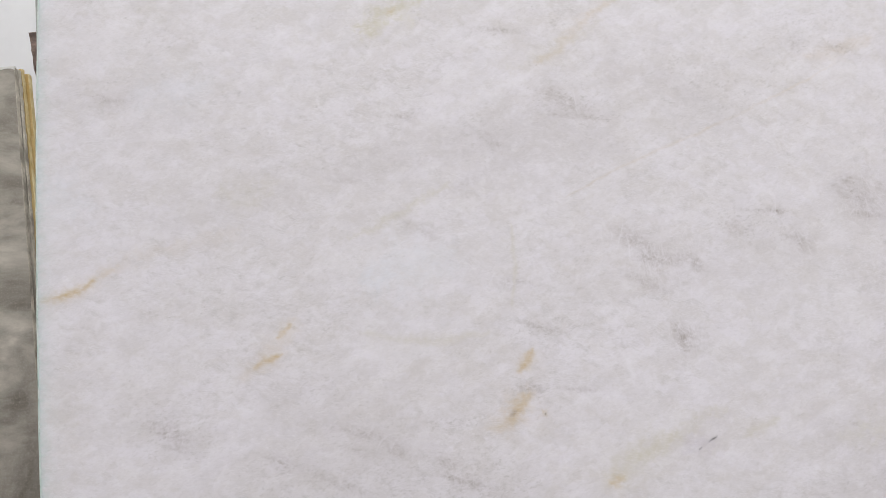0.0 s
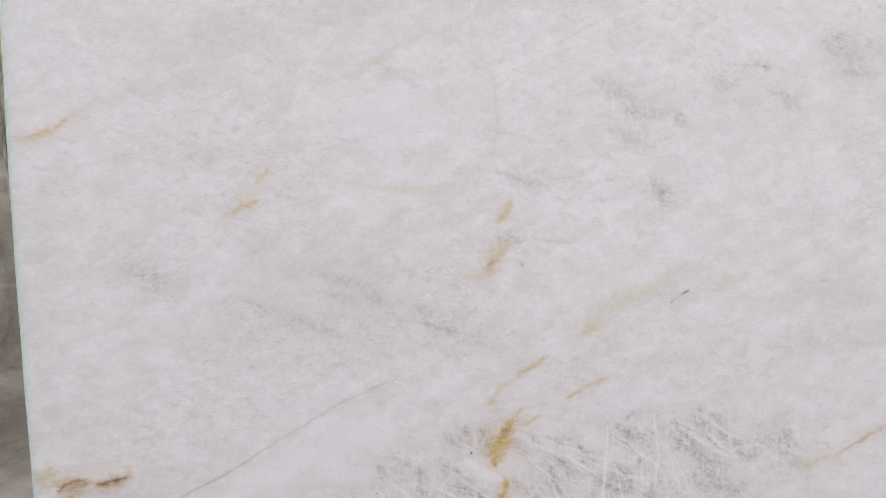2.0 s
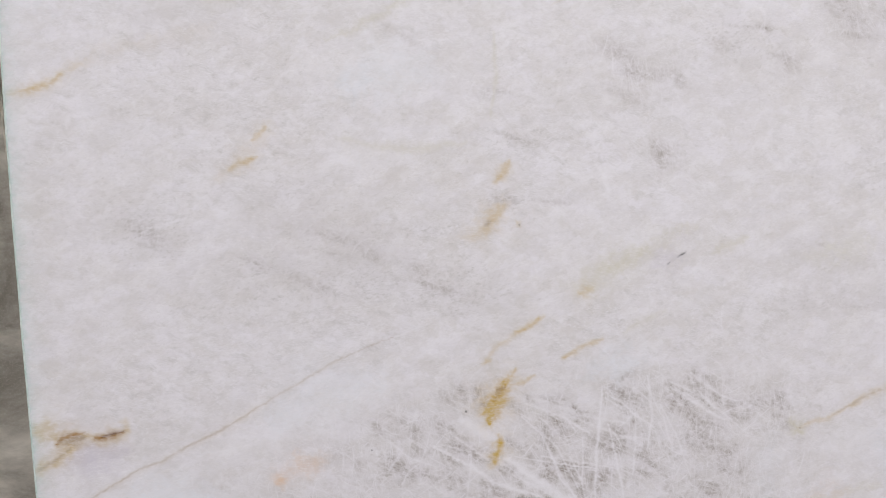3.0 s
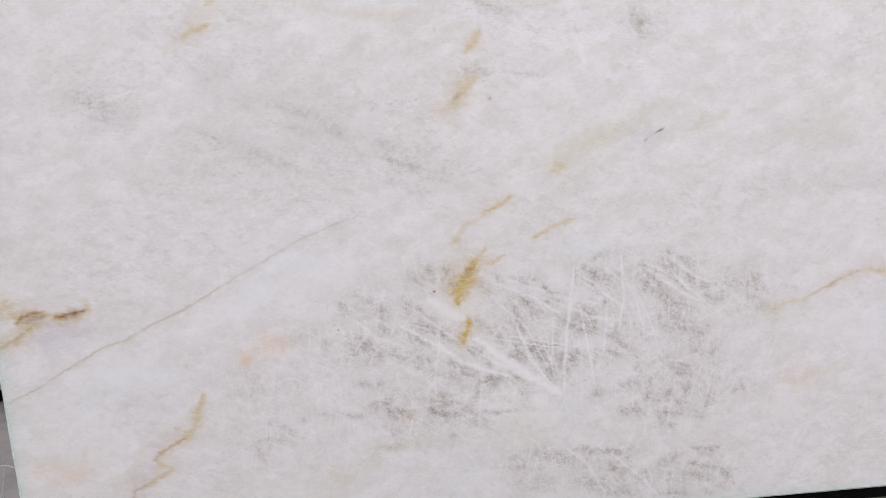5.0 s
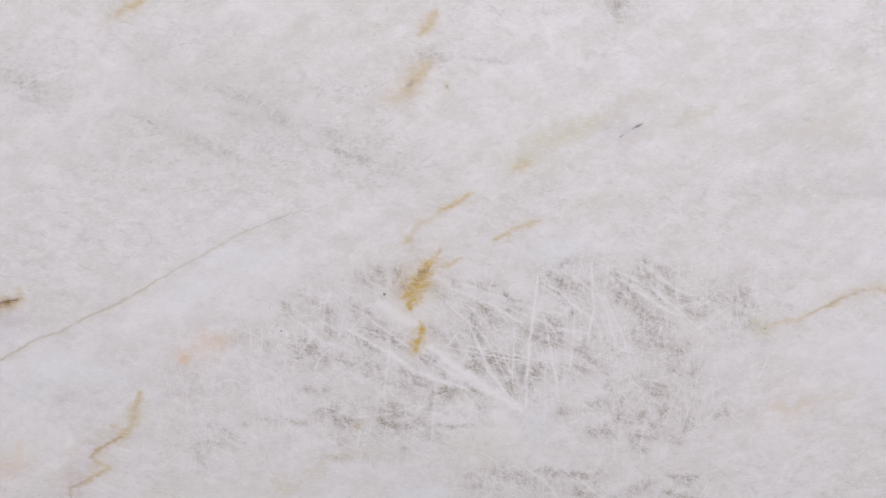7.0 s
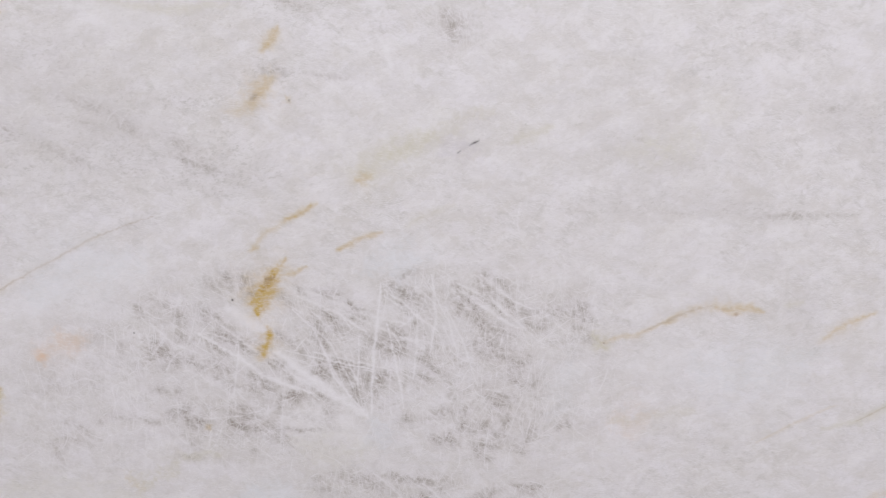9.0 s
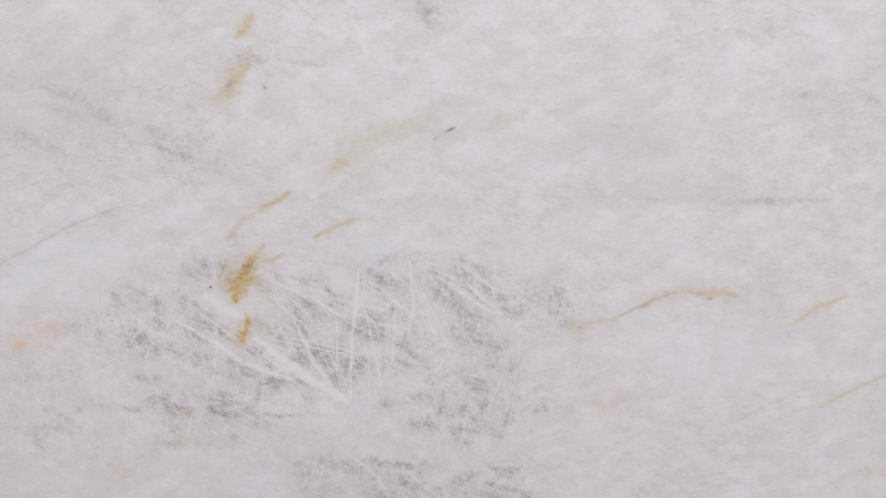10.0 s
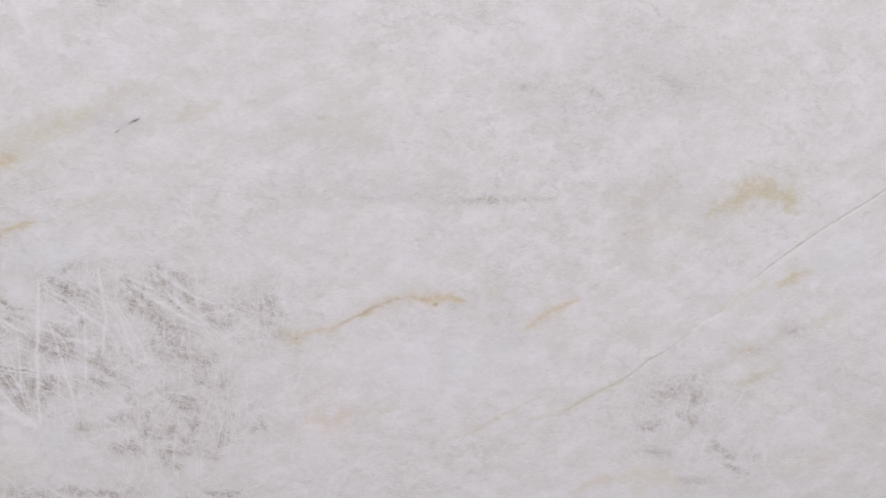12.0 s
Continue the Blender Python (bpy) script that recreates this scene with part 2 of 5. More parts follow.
def box(bm, x0, x1, y0, y1, z0, z1, bevel=0.0):
    made = bmesh.ops.create_cube(bm, size=1)["verts"]
    bmesh.ops.scale(bm, vec=(x1 - x0, y1 - y0, z1 - z0), verts=made)
    bmesh.ops.translate(bm, vec=((x0 + x1) / 2, (y0 + y1) / 2, (z0 + z1) / 2), verts=made)
    if bevel:
        edges = list({e for v in made for e in v.link_edges})
        bmesh.ops.bevel(bm, geom=edges, offset=bevel, segments=2, affect="EDGES", profile=0.6)


def part(name, bm, mat, parent=None, label=""):
    me = bpy.data.meshes.new(name)
    bm.to_mesh(me)
    bm.free()
    me.materials.append(mat)
    ob = new(name, me)
    ob.parent = parent
    return tagged(ob, label)


def block(name, mat, dims, parent=None, label="", bevel=0.0):
    bm = bmesh.new()
    box(bm, *dims, bevel)
    return part(name, bm, mat, parent, label)


# ---- the hall ----
X0, X1, Y0, Y1, H = -6.5, 8.5, -6.5, 4.6, 6.2
tagged(block("floor", CONCRETE, (X0, X1, Y0, Y1, -0.2, 0.0)), "worn grey concrete hall floor", "floor", kind="structure")
tagged(block("wall_north", PLASTER, (X0, X1, Y1, Y1 + 0.2, -0.2, H)), "plain white painted hall wall", "wall", kind="structure")
tagged(block("wall_south", PLASTER, (X0, X1, Y0 - 0.2, Y0, -0.2, H)), "plain white painted hall wall", "wall", kind="structure")
tagged(block("wall_west", PLASTER, (X0 - 0.2, X0, Y0 - 0.2, Y1 + 0.2, -0.2, H)), "plain white painted hall wall", "wall", kind="structure")
tagged(block("wall_east", PLASTER, (X1, X1 + 0.2, Y0 - 0.2, Y1 + 0.2, -0.2, H)), "plain white painted hall wall", "wall", kind="structure")
tagged(block("ceiling", CEILING, (X0 - 0.2, X1 + 0.2, Y0 - 0.2, Y1 + 0.2, H, H + 0.15)), "plain white hall ceiling", "ceiling", kind="structure")


# ---- noise on a grid ----
def lattice(seed):
    r = np.random.RandomState(seed)
    a = r.rand(4096) * 2 * np.pi
    return r.permutation(4096), np.cos(a).astype(np.float32), np.sin(a).astype(np.float32)


def perlin(x, y, seed=0):
    perm, gx, gy = lattice(seed)
    xi, yi = np.floor(x).astype(np.int64), np.floor(y).astype(np.int64)
    fx, fy = (x - xi).astype(np.float32), (y - yi).astype(np.float32)

    def corner(i, j):
        h = perm[(perm[(xi + i) & 4095] + yi + j) & 4095]
        return gx[h] * (fx - i) + gy[h] * (fy - j)

    sx, sy = fx * fx * fx * (fx * (fx * 6 - 15) + 10), fy * fy * fy * (fy * (fy * 6 - 15) + 10)
    top = corner(0, 1) + sx * (corner(1, 1) - corner(0, 1))
    low = corner(0, 0) + sx * (corner(1, 0) - corner(0, 0))
    return (low + sy * (top - low)) * 1.45


def fbm(x, y, octaves, seed, gain=0.5):
    total, amp, norm = 0, 1.0, 0.0
    for k in range(octaves):
        total = total + amp * perlin(x * 2 ** k, y * 2 ** k, seed + k)
        norm += amp
        amp *= gain
    return total / norm


def turned(u, v, degrees):
    c, s = math.cos(radians(degrees)), math.sin(radians(degrees))
    return u * c + v * s, v * c - u * s


def step(x, lo, hi):
    k = np.clip((x - lo) / (hi - lo), 0, 1)
    return k * k * (3 - 2 * k)


# ---- the white slab: its minerals, laid out over its face (u along the foot, v up) ----
SLAB_L, SLAB_H, SLAB_T, CHAMFER = 3.08, 1.92, 0.02, 0.005


def runs(*stops):
    """Grid lines from stop to stop, each stretch with its own spacing."""
    lines = [np.arange(a, b, cell) for (a, cell), (b, _) in zip(stops[:-1], stops[1:])]
    return np.append(np.concatenate(lines), stops[-1][0]).astype(np.float32)


# closest lines where the quartz is most finely streaked
gu = runs((CHAMFER, 0.0028), (0.42, 0.0014), (1.62, 0.0028), (2.8, 0.006), (SLAB_L - CHAMFER, 0))
gv = runs((CHAMFER, 0.0022), (0.12, 0.0014), (0.6, 0.0026), (1.8, 0.006), (SLAB_H - CHAMFER, 0))
NU, NV = len(gu), len(gv)
U0, V = np.meshgrid(gu, gv)


def end_bow(v):
    """How far the sawn left end strays from a straight line."""
    return np.where(v > 0.85, -0.006 + 0.0165 * ((v - 0.85) / 0.87) ** 2, -0.006 + 0.009 * ((0.85 - v) / 0.85) ** 2)


U = (U0 + end_bow(V) * np.clip(1 - U0 / 0.3, 0, 1)).astype(np.float32)
WU = 0.006 * fbm(U * 22, V * 22, 3, 11) + 0.002 * perlin(U * 120, V * 120, 15)
WV = 0.006 * fbm(U * 22, V * 22, 3, 21) + 0.002 * perlin(U * 120, V * 120, 25)
MOTTLE = fbm(U * 45, V * 60, 3, 31)
LONG = fbm(U * 9, V * 9, 2, 33)
FINE = perlin(U * 140, V * 170, 35)

STAIN = {
    "ochre": lin(186, 157, 90, 1.15), "rust": lin(148, 109, 58, 1.15), "brown": lin(108, 76, 46), "tan": lin(194, 176, 146, 1.15),
    "olive": lin(189, 183, 160, 1.15), "umber": lin(160, 143, 128, 1.15), "pink": lin(210, 182, 160, 1.15),
    "violet": lin(186, 179, 194, 1.15), "dark": lin(36, 33, 34), "haze": lin(192, 187, 189, 1.15), "cool": lin(211, 213, 221, 1.15), "cream": lin(207, 203, 193, 1.15),
}
stain = np.zeros((NV, NU, 4), np.float32)
strand = np.zeros((NV, NU), np.float32)
crystal = np.zeros((NV, NU), np.float32)
flake = np.zeros((NV, NU), np.float32)
pockets = np.zeros((NV, NU), np.float32)


def window(u0, u1, v0, v1):
    i0, i1 = np.searchsorted(gu, (u0, u1))
    j0, j1 = np.searchsorted(gv, (v0, v1))
    return slice(j0, j1), slice(i0, i1)


def vein(kind, line, width, strength, wander=1.0):
    """A vein along a line, frayed and of uneven strength."""
    p = np.array(line, np.float32)
    m = 5.0 * width + 0.012 * wander
    w = window(p[:, 0].min() - m, p[:, 0].max() + m, p[:, 1].min() - m, p[:, 1].max() + m)
    grow = min(2.5, 0.35 + width / 0.008) * wander
    u, v = U[w] + grow * WU[w], V[w] + grow * WV[w]
    far, place, run = np.full(u.shape, 9.0, np.float32), np.zeros(u.shape, np.float32), 0.0
    whole = float(sum(np.hypot(*(b - a)) for a, b in zip(p[:-1], p[1:]))) or 1.0
    for a, b in zip(p[:-1], p[1:]):
        d = b - a
        k = np.clip(((u - a[0]) * d[0] + (v - a[1]) * d[1]) / max(1e-9, float(d @ d)), 0, 1)
        here = np.hypot(u - a[0] - k * d[0], v - a[1] - k * d[1])
        place = np.where(here < far, (run + k * float(np.hypot(*d))) / whole, place)
        far = np.minimum(far, here)
        run += float(np.hypot(*d))
    spread = width * (1.05 + 0.55 * MOTTLE[w]) * (0.45 + 0.65 * np.sin(np.pi * np.clip(place, 0.02, 0.98)) ** 0.6)
    ebb = np.clip(0.95 + 0.8 * LONG[w], 0.55, 1.25) if len(line) > 4 and kind != "white" else 1.0
    amount = strength * ebb * (0.8 * np.exp(-(far / spread) ** 2) + (0.05 if kind == "white" else 0.25) * np.exp(-far / (1.6 * spread))) * np.clip(0.95 + 0.5 * MOTTLE[w] + 0.15 * FINE[w], 0.2, 1.3)
    amount = np.clip(amount, 0, 1)
    if kind == "white":
        strand[w] = 1 - (1 - strand[w]) * (1 - amount)
        return
    old = stain[w]
    total = 1 - (1 - old[..., 3]) * (1 - amount)
    for c in range(3):
        old[..., c] = (old[..., c] * old[..., 3] * (1 - amount) + STAIN[kind][c] * amount) / np.maximum(total, 1e-5)
    old[..., 3] = total


def patch(kind, pu, pv, ru, rv, strength, slope=0.0):
    """A patch of glassy quartz or of grey flakes, with a ragged outline."""
    field = crystal if kind == "crystal" else flake
    m = 2.0 * max(ru, rv) + 0.02
    w = window(pu - m, pu + m, pv - m, pv + m)
    x, y = turned(U[w] - pu + 2.5 * WU[w], V[w] - pv + 2.5 * WV[w], slope)
    wide = 1.3 if kind == "crystal" else 1.1
    amount = strength * np.exp(-(((x / ru) ** 2 + (y / rv) ** 2) / wide ** 2) ** 1.5)
    field[w] = np.maximum(field[w], amount)


def pocket(pu, pv, ru, rv, slope, strength):
    """A glassy grey pocket: a ragged, angular lens, streaked along its length."""
    m = 2.6 * max(ru, rv) + 0.006
    w = window(pu - m, pu + m, pv - m, pv + m)
    x, y = turned(U[w] - pu + 0.7 * WU[w], V[w] - pv + 0.7 * WV[w], slope)
    far = np.abs(x / ru + 0.35 * y / rv) ** 1.4 + np.abs(y / rv) ** 1.4 + 0.55 * MOTTLE[w] + 0.35 * FINE[w]
    streaks = 0.72 + 0.55 * perlin(x * 70, y * 330, 43) + 0.35 * perlin(x * 190, y * 240, 44)
    amount = strength * np.exp(-0.75 * np.maximum(far, 0) ** 1.5) * np.clip(0.3 + streaks, 0.25, 1.5)
    pockets[w] = np.maximum(pockets[w], amount)


def strand_stroke(pu, pv, slope, length, width, strength, bend):
    """One fine white strand, slightly bent, thinning out at both ends."""
    m = length / 2 + 0.004
    c, sn = abs(math.cos(radians(slope))), abs(math.sin(radians(slope)))
    w = window(pu - m * c - 0.006, pu + m * c + 0.006, pv - m * sn - 0.006, pv + m * sn + 0.006)
    x, y = turned(U[w] - pu + 0.5 * WU[w], V[w] - pv + 0.5 * WV[w], slope)
    k = np.clip(1 - (2 * x / length) ** 2, 0, 1)
    amount = strength * np.sqrt(k) * np.exp(-((y + bend * (x * x / length - length / 8)) / width) ** 2)
    strand[w] = np.maximum(strand[w], amount)


vein("tan", [(0.007, 1.209), (0.060, 1.220), (0.093, 1.229), (0.115, 1.246), (0.149, 1.264)], 0.0102, 0.40)
vein("ochre", [(0.032, 1.213), (0.065, 1.222), (0.093, 1.229), (0.113, 1.244)], 0.0045, 0.45)
vein("tan", [(0.138, 1.261), (0.206, 1.288), (0.296, 1.304), (0.398, 1.323)], 0.0136, 0.11, 2.0)
vein("ochre", [(0.418, 1.047), (0.441, 1.058), (0.473, 1.068)], 0.0047, 0.45)
vein("ochre", [(0.466, 1.103), (0.480, 1.112), (0.497, 1.127)], 0.0045, 0.40)
vein("tan", [(0.394, 1.028), (0.441, 1.061), (0.501, 1.125)], 0.0181, 0.20)
vein("olive", [(0.636, 1.098), (0.692, 1.083), (0.749, 1.074), (0.818, 1.074), (0.889, 1.080)], 0.0079, 0.30)
vein("ochre", [(0.979, 1.034), (0.965, 1.014), (0.954, 0.997)], 0.0090, 0.50)
vein("ochre", [(0.964, 0.946), (0.948, 0.929), (0.928, 0.909)], 0.0158, 0.42)
vein("tan", [(0.952, 0.933), (0.920, 0.901)], 0.0226, 0.25)
vein("brown", [(0.935, 0.915), (0.924, 0.909)], 0.0045, 0.35)
vein("tan", [(0.926, 0.901), (0.902, 0.892), (0.882, 0.887)], 0.0136, 0.30)
vein("ochre", [(0.991, 0.911), (0.997, 0.904)], 0.0068, 0.30)
vein("dark", [(0.996, 0.907), (0.997, 0.905)], 0.0017, 0.80, 0.0)
vein("olive", [(0.679, 1.732), (0.729, 1.767), (0.773, 1.802)], 0.0181, 0.30, 2.0)
vein("white", [(0.678, 1.726), (0.697, 1.740), (0.739, 1.747), (0.767, 1.771)], 0.0045, 0.60, 2.0)
vein("tan", [(1.226, 1.774), (1.180, 1.753), (1.125, 1.702), (1.091, 1.664), (1.046, 1.644)], 0.0102, 0.24)
vein("white", [(1.038, 1.626), (0.943, 1.582), (0.856, 1.550), (0.782, 1.518)], 0.0068, 0.50, 2.0)
vein("tan", [(1.695, 1.602), (1.640, 1.573), (1.519, 1.523), (1.413, 1.480), (1.335, 1.453), (1.181, 1.396), (1.079, 1.348)], 0.0028, 0.20)
vein("white", [(1.518, 1.517), (1.412, 1.471), (1.334, 1.445), (1.180, 1.387), (1.078, 1.339), (0.955, 1.296)], 0.0028, 0.30)
vein("white", [(1.653, 1.579), (1.707, 1.595), (1.744, 1.583)], 0.0136, 0.50)
vein("tan", [(1.646, 1.624), (1.726, 1.639), (1.793, 1.655)], 0.0158, 0.20)
vein("olive", [(0.960, 1.296), (0.962, 1.213), (0.947, 1.132)], 0.0045, 0.25)
vein("white", [(0.252, 1.071), (0.303, 1.095), (0.354, 1.125)], 0.0028, 0.45)
vein("white", [(0.575, 1.597), (0.580, 1.572)], 0.0034, 0.60)
vein("white", [(1.161, 1.022), (1.179, 0.997), (1.188, 0.967)], 0.0068, 0.70)
vein("dark", [(1.331, 0.822), (1.339, 0.826), (1.349, 0.831)], 0.0015, 0.80, 0.3)
vein("dark", [(1.308, 0.807), (1.315, 0.812)], 0.0014, 0.80, 0.3)
vein("olive", [(1.255, 0.841), (1.193, 0.812), (1.155, 0.791), (1.116, 0.757)], 0.0169, 0.22)
vein("ochre", [(1.136, 0.764), (1.119, 0.757)], 0.0090, 0.35)
vein("umber", [(0.001, 0.348), (0.070, 0.380), (0.141, 0.420), (0.199, 0.451), (0.255, 0.470), (0.313, 0.498), (0.370, 0.521), (0.439, 0.559), (0.509, 0.597), (0.601, 0.646), (0.669, 0.672), (0.725, 0.689)], 0.0019, 0.42, 1.2)
vein("tan", [(0.024, 0.360), (0.141, 0.420), (0.255, 0.470), (0.370, 0.521), (0.509, 0.597), (0.623, 0.654)], 0.0068, 0.13, 0.6)
vein("white", [(0.727, 0.689), (0.759, 0.699), (0.782, 0.708)], 0.0020, 0.70, 0.4)
vein("ochre", [(0.388, 0.337), (0.379, 0.304), (0.372, 0.276), (0.349, 0.261), (0.324, 0.239)], 0.0073, 0.50, 1.6)
vein("ochre", [(0.349, 0.261), (0.334, 0.272), (0.324, 0.274)], 0.0034, 0.35)
vein("rust", [(0.341, 0.253), (0.311, 0.234), (0.292, 0.225), (0.277, 0.211)], 0.0034, 0.60, 1.6)
vein("ochre", [(0.305, 0.231), (0.277, 0.210), (0.292, 0.192), (0.313, 0.179), (0.274, 0.162), (0.229, 0.142), (0.226, 0.125)], 0.0045, 0.55, 1.6)
vein("umber", [(0.263, 0.159), (0.229, 0.141), (0.228, 0.113)], 0.0023, 0.60, 0.6)
vein("brown", [(0.228, 0.113), (0.201, 0.105), (0.176, 0.097), (0.147, 0.087)], 0.0023, 0.90, 0.6)
vein("tan", [(0.253, 0.220), (0.201, 0.112)], 0.0158, 0.20)
vein("pink", [(0.475, 0.405), (0.488, 0.409)], 0.0090, 0.55)
vein("pink", [(0.470, 0.417), (0.516, 0.431), (0.573, 0.441)], 0.0181, 0.25)
vein("pink", [(0.062, 0.168), (0.167, 0.203)], 0.0249, 0.15)
vein("ochre", [(0.975, 0.608), (0.966, 0.590), (0.956, 0.572)], 0.0056, 0.55)
vein("ochre", [(0.956, 0.575), (0.942, 0.559), (0.932, 0.543), (0.925, 0.522), (0.921, 0.497)], 0.0147, 0.95)
vein("ochre", [(0.949, 0.566), (0.932, 0.539), (0.924, 0.501)], 0.0192, 0.45)
vein("rust", [(0.954, 0.572), (0.942, 0.559), (0.928, 0.541)], 0.0051, 0.65)
vein("brown", [(0.956, 0.571), (0.946, 0.566), (0.936, 0.566)], 0.0028, 0.60, 2.0)
vein("ochre", [(0.965, 0.572), (0.988, 0.577), (1.016, 0.587)], 0.0045, 0.40)
vein("ochre", [(0.937, 0.461), (0.931, 0.438), (0.923, 0.412)], 0.0096, 0.85)
vein("tan", [(0.923, 0.415), (0.915, 0.401)], 0.0090, 0.40)
vein("ochre", [(0.980, 0.682), (1.000, 0.691), (1.029, 0.710)], 0.0045, 0.60)
vein("tan", [(0.906, 0.619), (0.942, 0.659), (0.982, 0.683), (1.040, 0.715)], 0.0056, 0.40)
vein("ochre", [(0.912, 0.622), (0.924, 0.628)], 0.0040, 0.40)
vein("ochre", [(1.078, 0.624), (1.101, 0.634), (1.130, 0.645), (1.163, 0.658)], 0.0047, 0.45)
vein("olive", [(1.212, 0.671), (1.247, 0.690), (1.299, 0.713)], 0.0079, 0.22)
vein("tan", [(1.115, 0.759), (1.143, 0.766)], 0.0090, 0.45)
vein("olive", [(1.121, 0.774), (1.178, 0.798), (1.247, 0.831)], 0.0249, 0.20)
vein("olive", [(1.414, 0.826), (1.448, 0.842), (1.483, 0.857)], 0.0102, 0.30)
vein("dark", [(0.868, 0.525), (0.870, 0.522)], 0.0017, 0.80, 0.0)
vein("dark", [(0.669, 0.457), (0.671, 0.456)], 0.0014, 0.70, 0.0)
vein("ochre", [(0.803, 0.261), (0.807, 0.255)], 0.0056, 0.40)
vein("ochre", [(0.448, 1.058), (0.464, 1.066)], 0.0056, 0.30)
vein("tan", [(1.588, 0.436), (1.643, 0.452), (1.691, 0.468), (1.715, 0.481)], 0.0056, 0.45)
vein("tan", [(1.710, 0.479), (1.743, 0.495), (1.772, 0.507), (1.796, 0.510), (1.814, 0.504), (1.839, 0.510), (1.874, 0.510), (1.897, 0.498)], 0.0090, 0.45)
vein("umber", [(1.669, 0.461), (1.715, 0.482), (1.743, 0.495), (1.772, 0.507), (1.796, 0.510), (1.814, 0.504), (1.833, 0.508)], 0.0025, 0.30)
vein("ochre", [(1.807, 0.505), (1.839, 0.504), (1.874, 0.505), (1.897, 0.498)], 0.0068, 0.30)
vein("rust", [(1.841, 0.496), (1.846, 0.495)], 0.0034, 0.40)
vein("olive", [(1.578, 0.446), (1.592, 0.433)], 0.0158, 0.35)
vein("brown", [(1.592, 0.437), (1.594, 0.435)], 0.0020, 0.45)
vein("ochre", [(2.016, 0.447), (2.031, 0.458), (2.057, 0.473), (2.078, 0.484), (2.109, 0.496)], 0.0047, 0.36)
vein("tan", [(2.007, 0.439), (2.057, 0.473), (2.109, 0.496)], 0.0102, 0.25)
vein("olive", [(1.939, 0.512), (1.968, 0.518)], 0.0056, 0.30)
vein("olive", [(2.358, 0.659), (2.402, 0.686), (2.432, 0.707), (2.469, 0.702), (2.503, 0.683), (2.501, 0.659)], 0.0158, 0.50, 1.6)
vein("ochre", [(2.404, 0.688), (2.432, 0.705), (2.469, 0.700), (2.501, 0.681)], 0.0136, 0.16, 1.6)
vein("tan", [(2.354, 0.653), (2.405, 0.686), (2.458, 0.696)], 0.0136, 0.25, 2.0)
vein("olive", [(2.157, 0.689), (2.212, 0.688), (2.273, 0.716)], 0.0136, 0.25, 2.0)
vein("olive", [(2.186, 0.625), (2.269, 0.640), (2.313, 0.618)], 0.0158, 0.20, 2.0)
vein("umber", [(2.710, 0.717), (2.668, 0.686), (2.618, 0.654), (2.564, 0.620), (2.490, 0.566), (2.453, 0.534)], 0.0018, 0.55, 0.5)
vein("white", [(2.711, 0.712), (2.669, 0.682), (2.618, 0.649), (2.565, 0.615), (2.491, 0.562), (2.417, 0.499), (2.383, 0.457), (2.362, 0.450), (2.322, 0.417)], 0.0025, 0.85, 0.5)
vein("umber", [(2.335, 0.427), (2.287, 0.392), (2.251, 0.371), (2.205, 0.334), (2.148, 0.305), (2.095, 0.275)], 0.0018, 0.45, 0.6)
vein("olive", [(2.477, 0.522), (2.424, 0.495), (2.387, 0.474)], 0.0102, 0.30)
vein("olive", [(2.205, 0.334), (2.148, 0.305), (2.095, 0.275), (2.030, 0.259)], 0.0068, 0.30)
vein("tan", [(2.050, 0.307), (1.986, 0.277), (1.900, 0.229)], 0.0034, 0.25)
vein("olive", [(2.503, 0.516), (2.527, 0.530), (2.556, 0.542)], 0.0113, 0.50)
vein("ochre", [(2.509, 0.520), (2.527, 0.530), (2.548, 0.538)], 0.0079, 0.20)
vein("olive", [(2.435, 0.317), (2.465, 0.323), (2.486, 0.334)], 0.0079, 0.35)
vein("olive", [(2.418, 0.387), (2.477, 0.394), (2.513, 0.408)], 0.0158, 0.25)
vein("pink", [(2.444, 0.387), (2.456, 0.384)], 0.0068, 0.30)
vein("olive", [(2.578, 0.435), (2.611, 0.451), (2.645, 0.456)], 0.0113, 0.25)
vein("olive", [(2.673, 0.253), (2.747, 0.238), (2.797, 0.230)], 0.0090, 0.25)
vein("tan", [(2.121, 0.100), (2.159, 0.119), (2.205, 0.127)], 0.0102, 0.30)
vein("tan", [(2.228, 0.126), (2.286, 0.129), (2.322, 0.115)], 0.0181, 0.25)
vein("olive", [(1.613, 0.270), (1.686, 0.281), (1.771, 0.298)], 0.0102, 0.20)
vein("olive", [(2.567, 0.140), (2.651, 0.149)], 0.0249, 0.15)
vein("white", [(0.799, 0.454), (0.843, 0.427), (0.883, 0.399), (0.918, 0.371), (0.971, 0.348), (1.020, 0.332)], 0.0045, 0.90, 0.7)
vein("white", [(0.949, 0.420), (0.987, 0.388), (1.031, 0.351), (1.076, 0.318), (1.126, 0.285)], 0.0090, 0.95, 0.7)
vein("white", [(1.159, 0.556), (1.151, 0.479), (1.141, 0.414), (1.135, 0.285)], 0.0029, 0.85, 0.7)
vein("white", [(1.169, 0.477), (1.182, 0.415), (1.194, 0.346), (1.199, 0.301)], 0.0027, 0.80, 0.7)
vein("white", [(0.966, 0.421), (1.033, 0.404), (1.071, 0.396), (1.144, 0.380)], 0.0018, 0.75, 0.7)
vein("white", [(0.992, 0.532), (1.036, 0.514), (1.080, 0.493), (1.128, 0.459)], 0.0034, 0.75, 0.7)
vein("white", [(0.986, 0.504), (1.028, 0.460), (1.047, 0.412), (1.063, 0.365), (1.121, 0.290)], 0.0025, 0.75, 0.7)
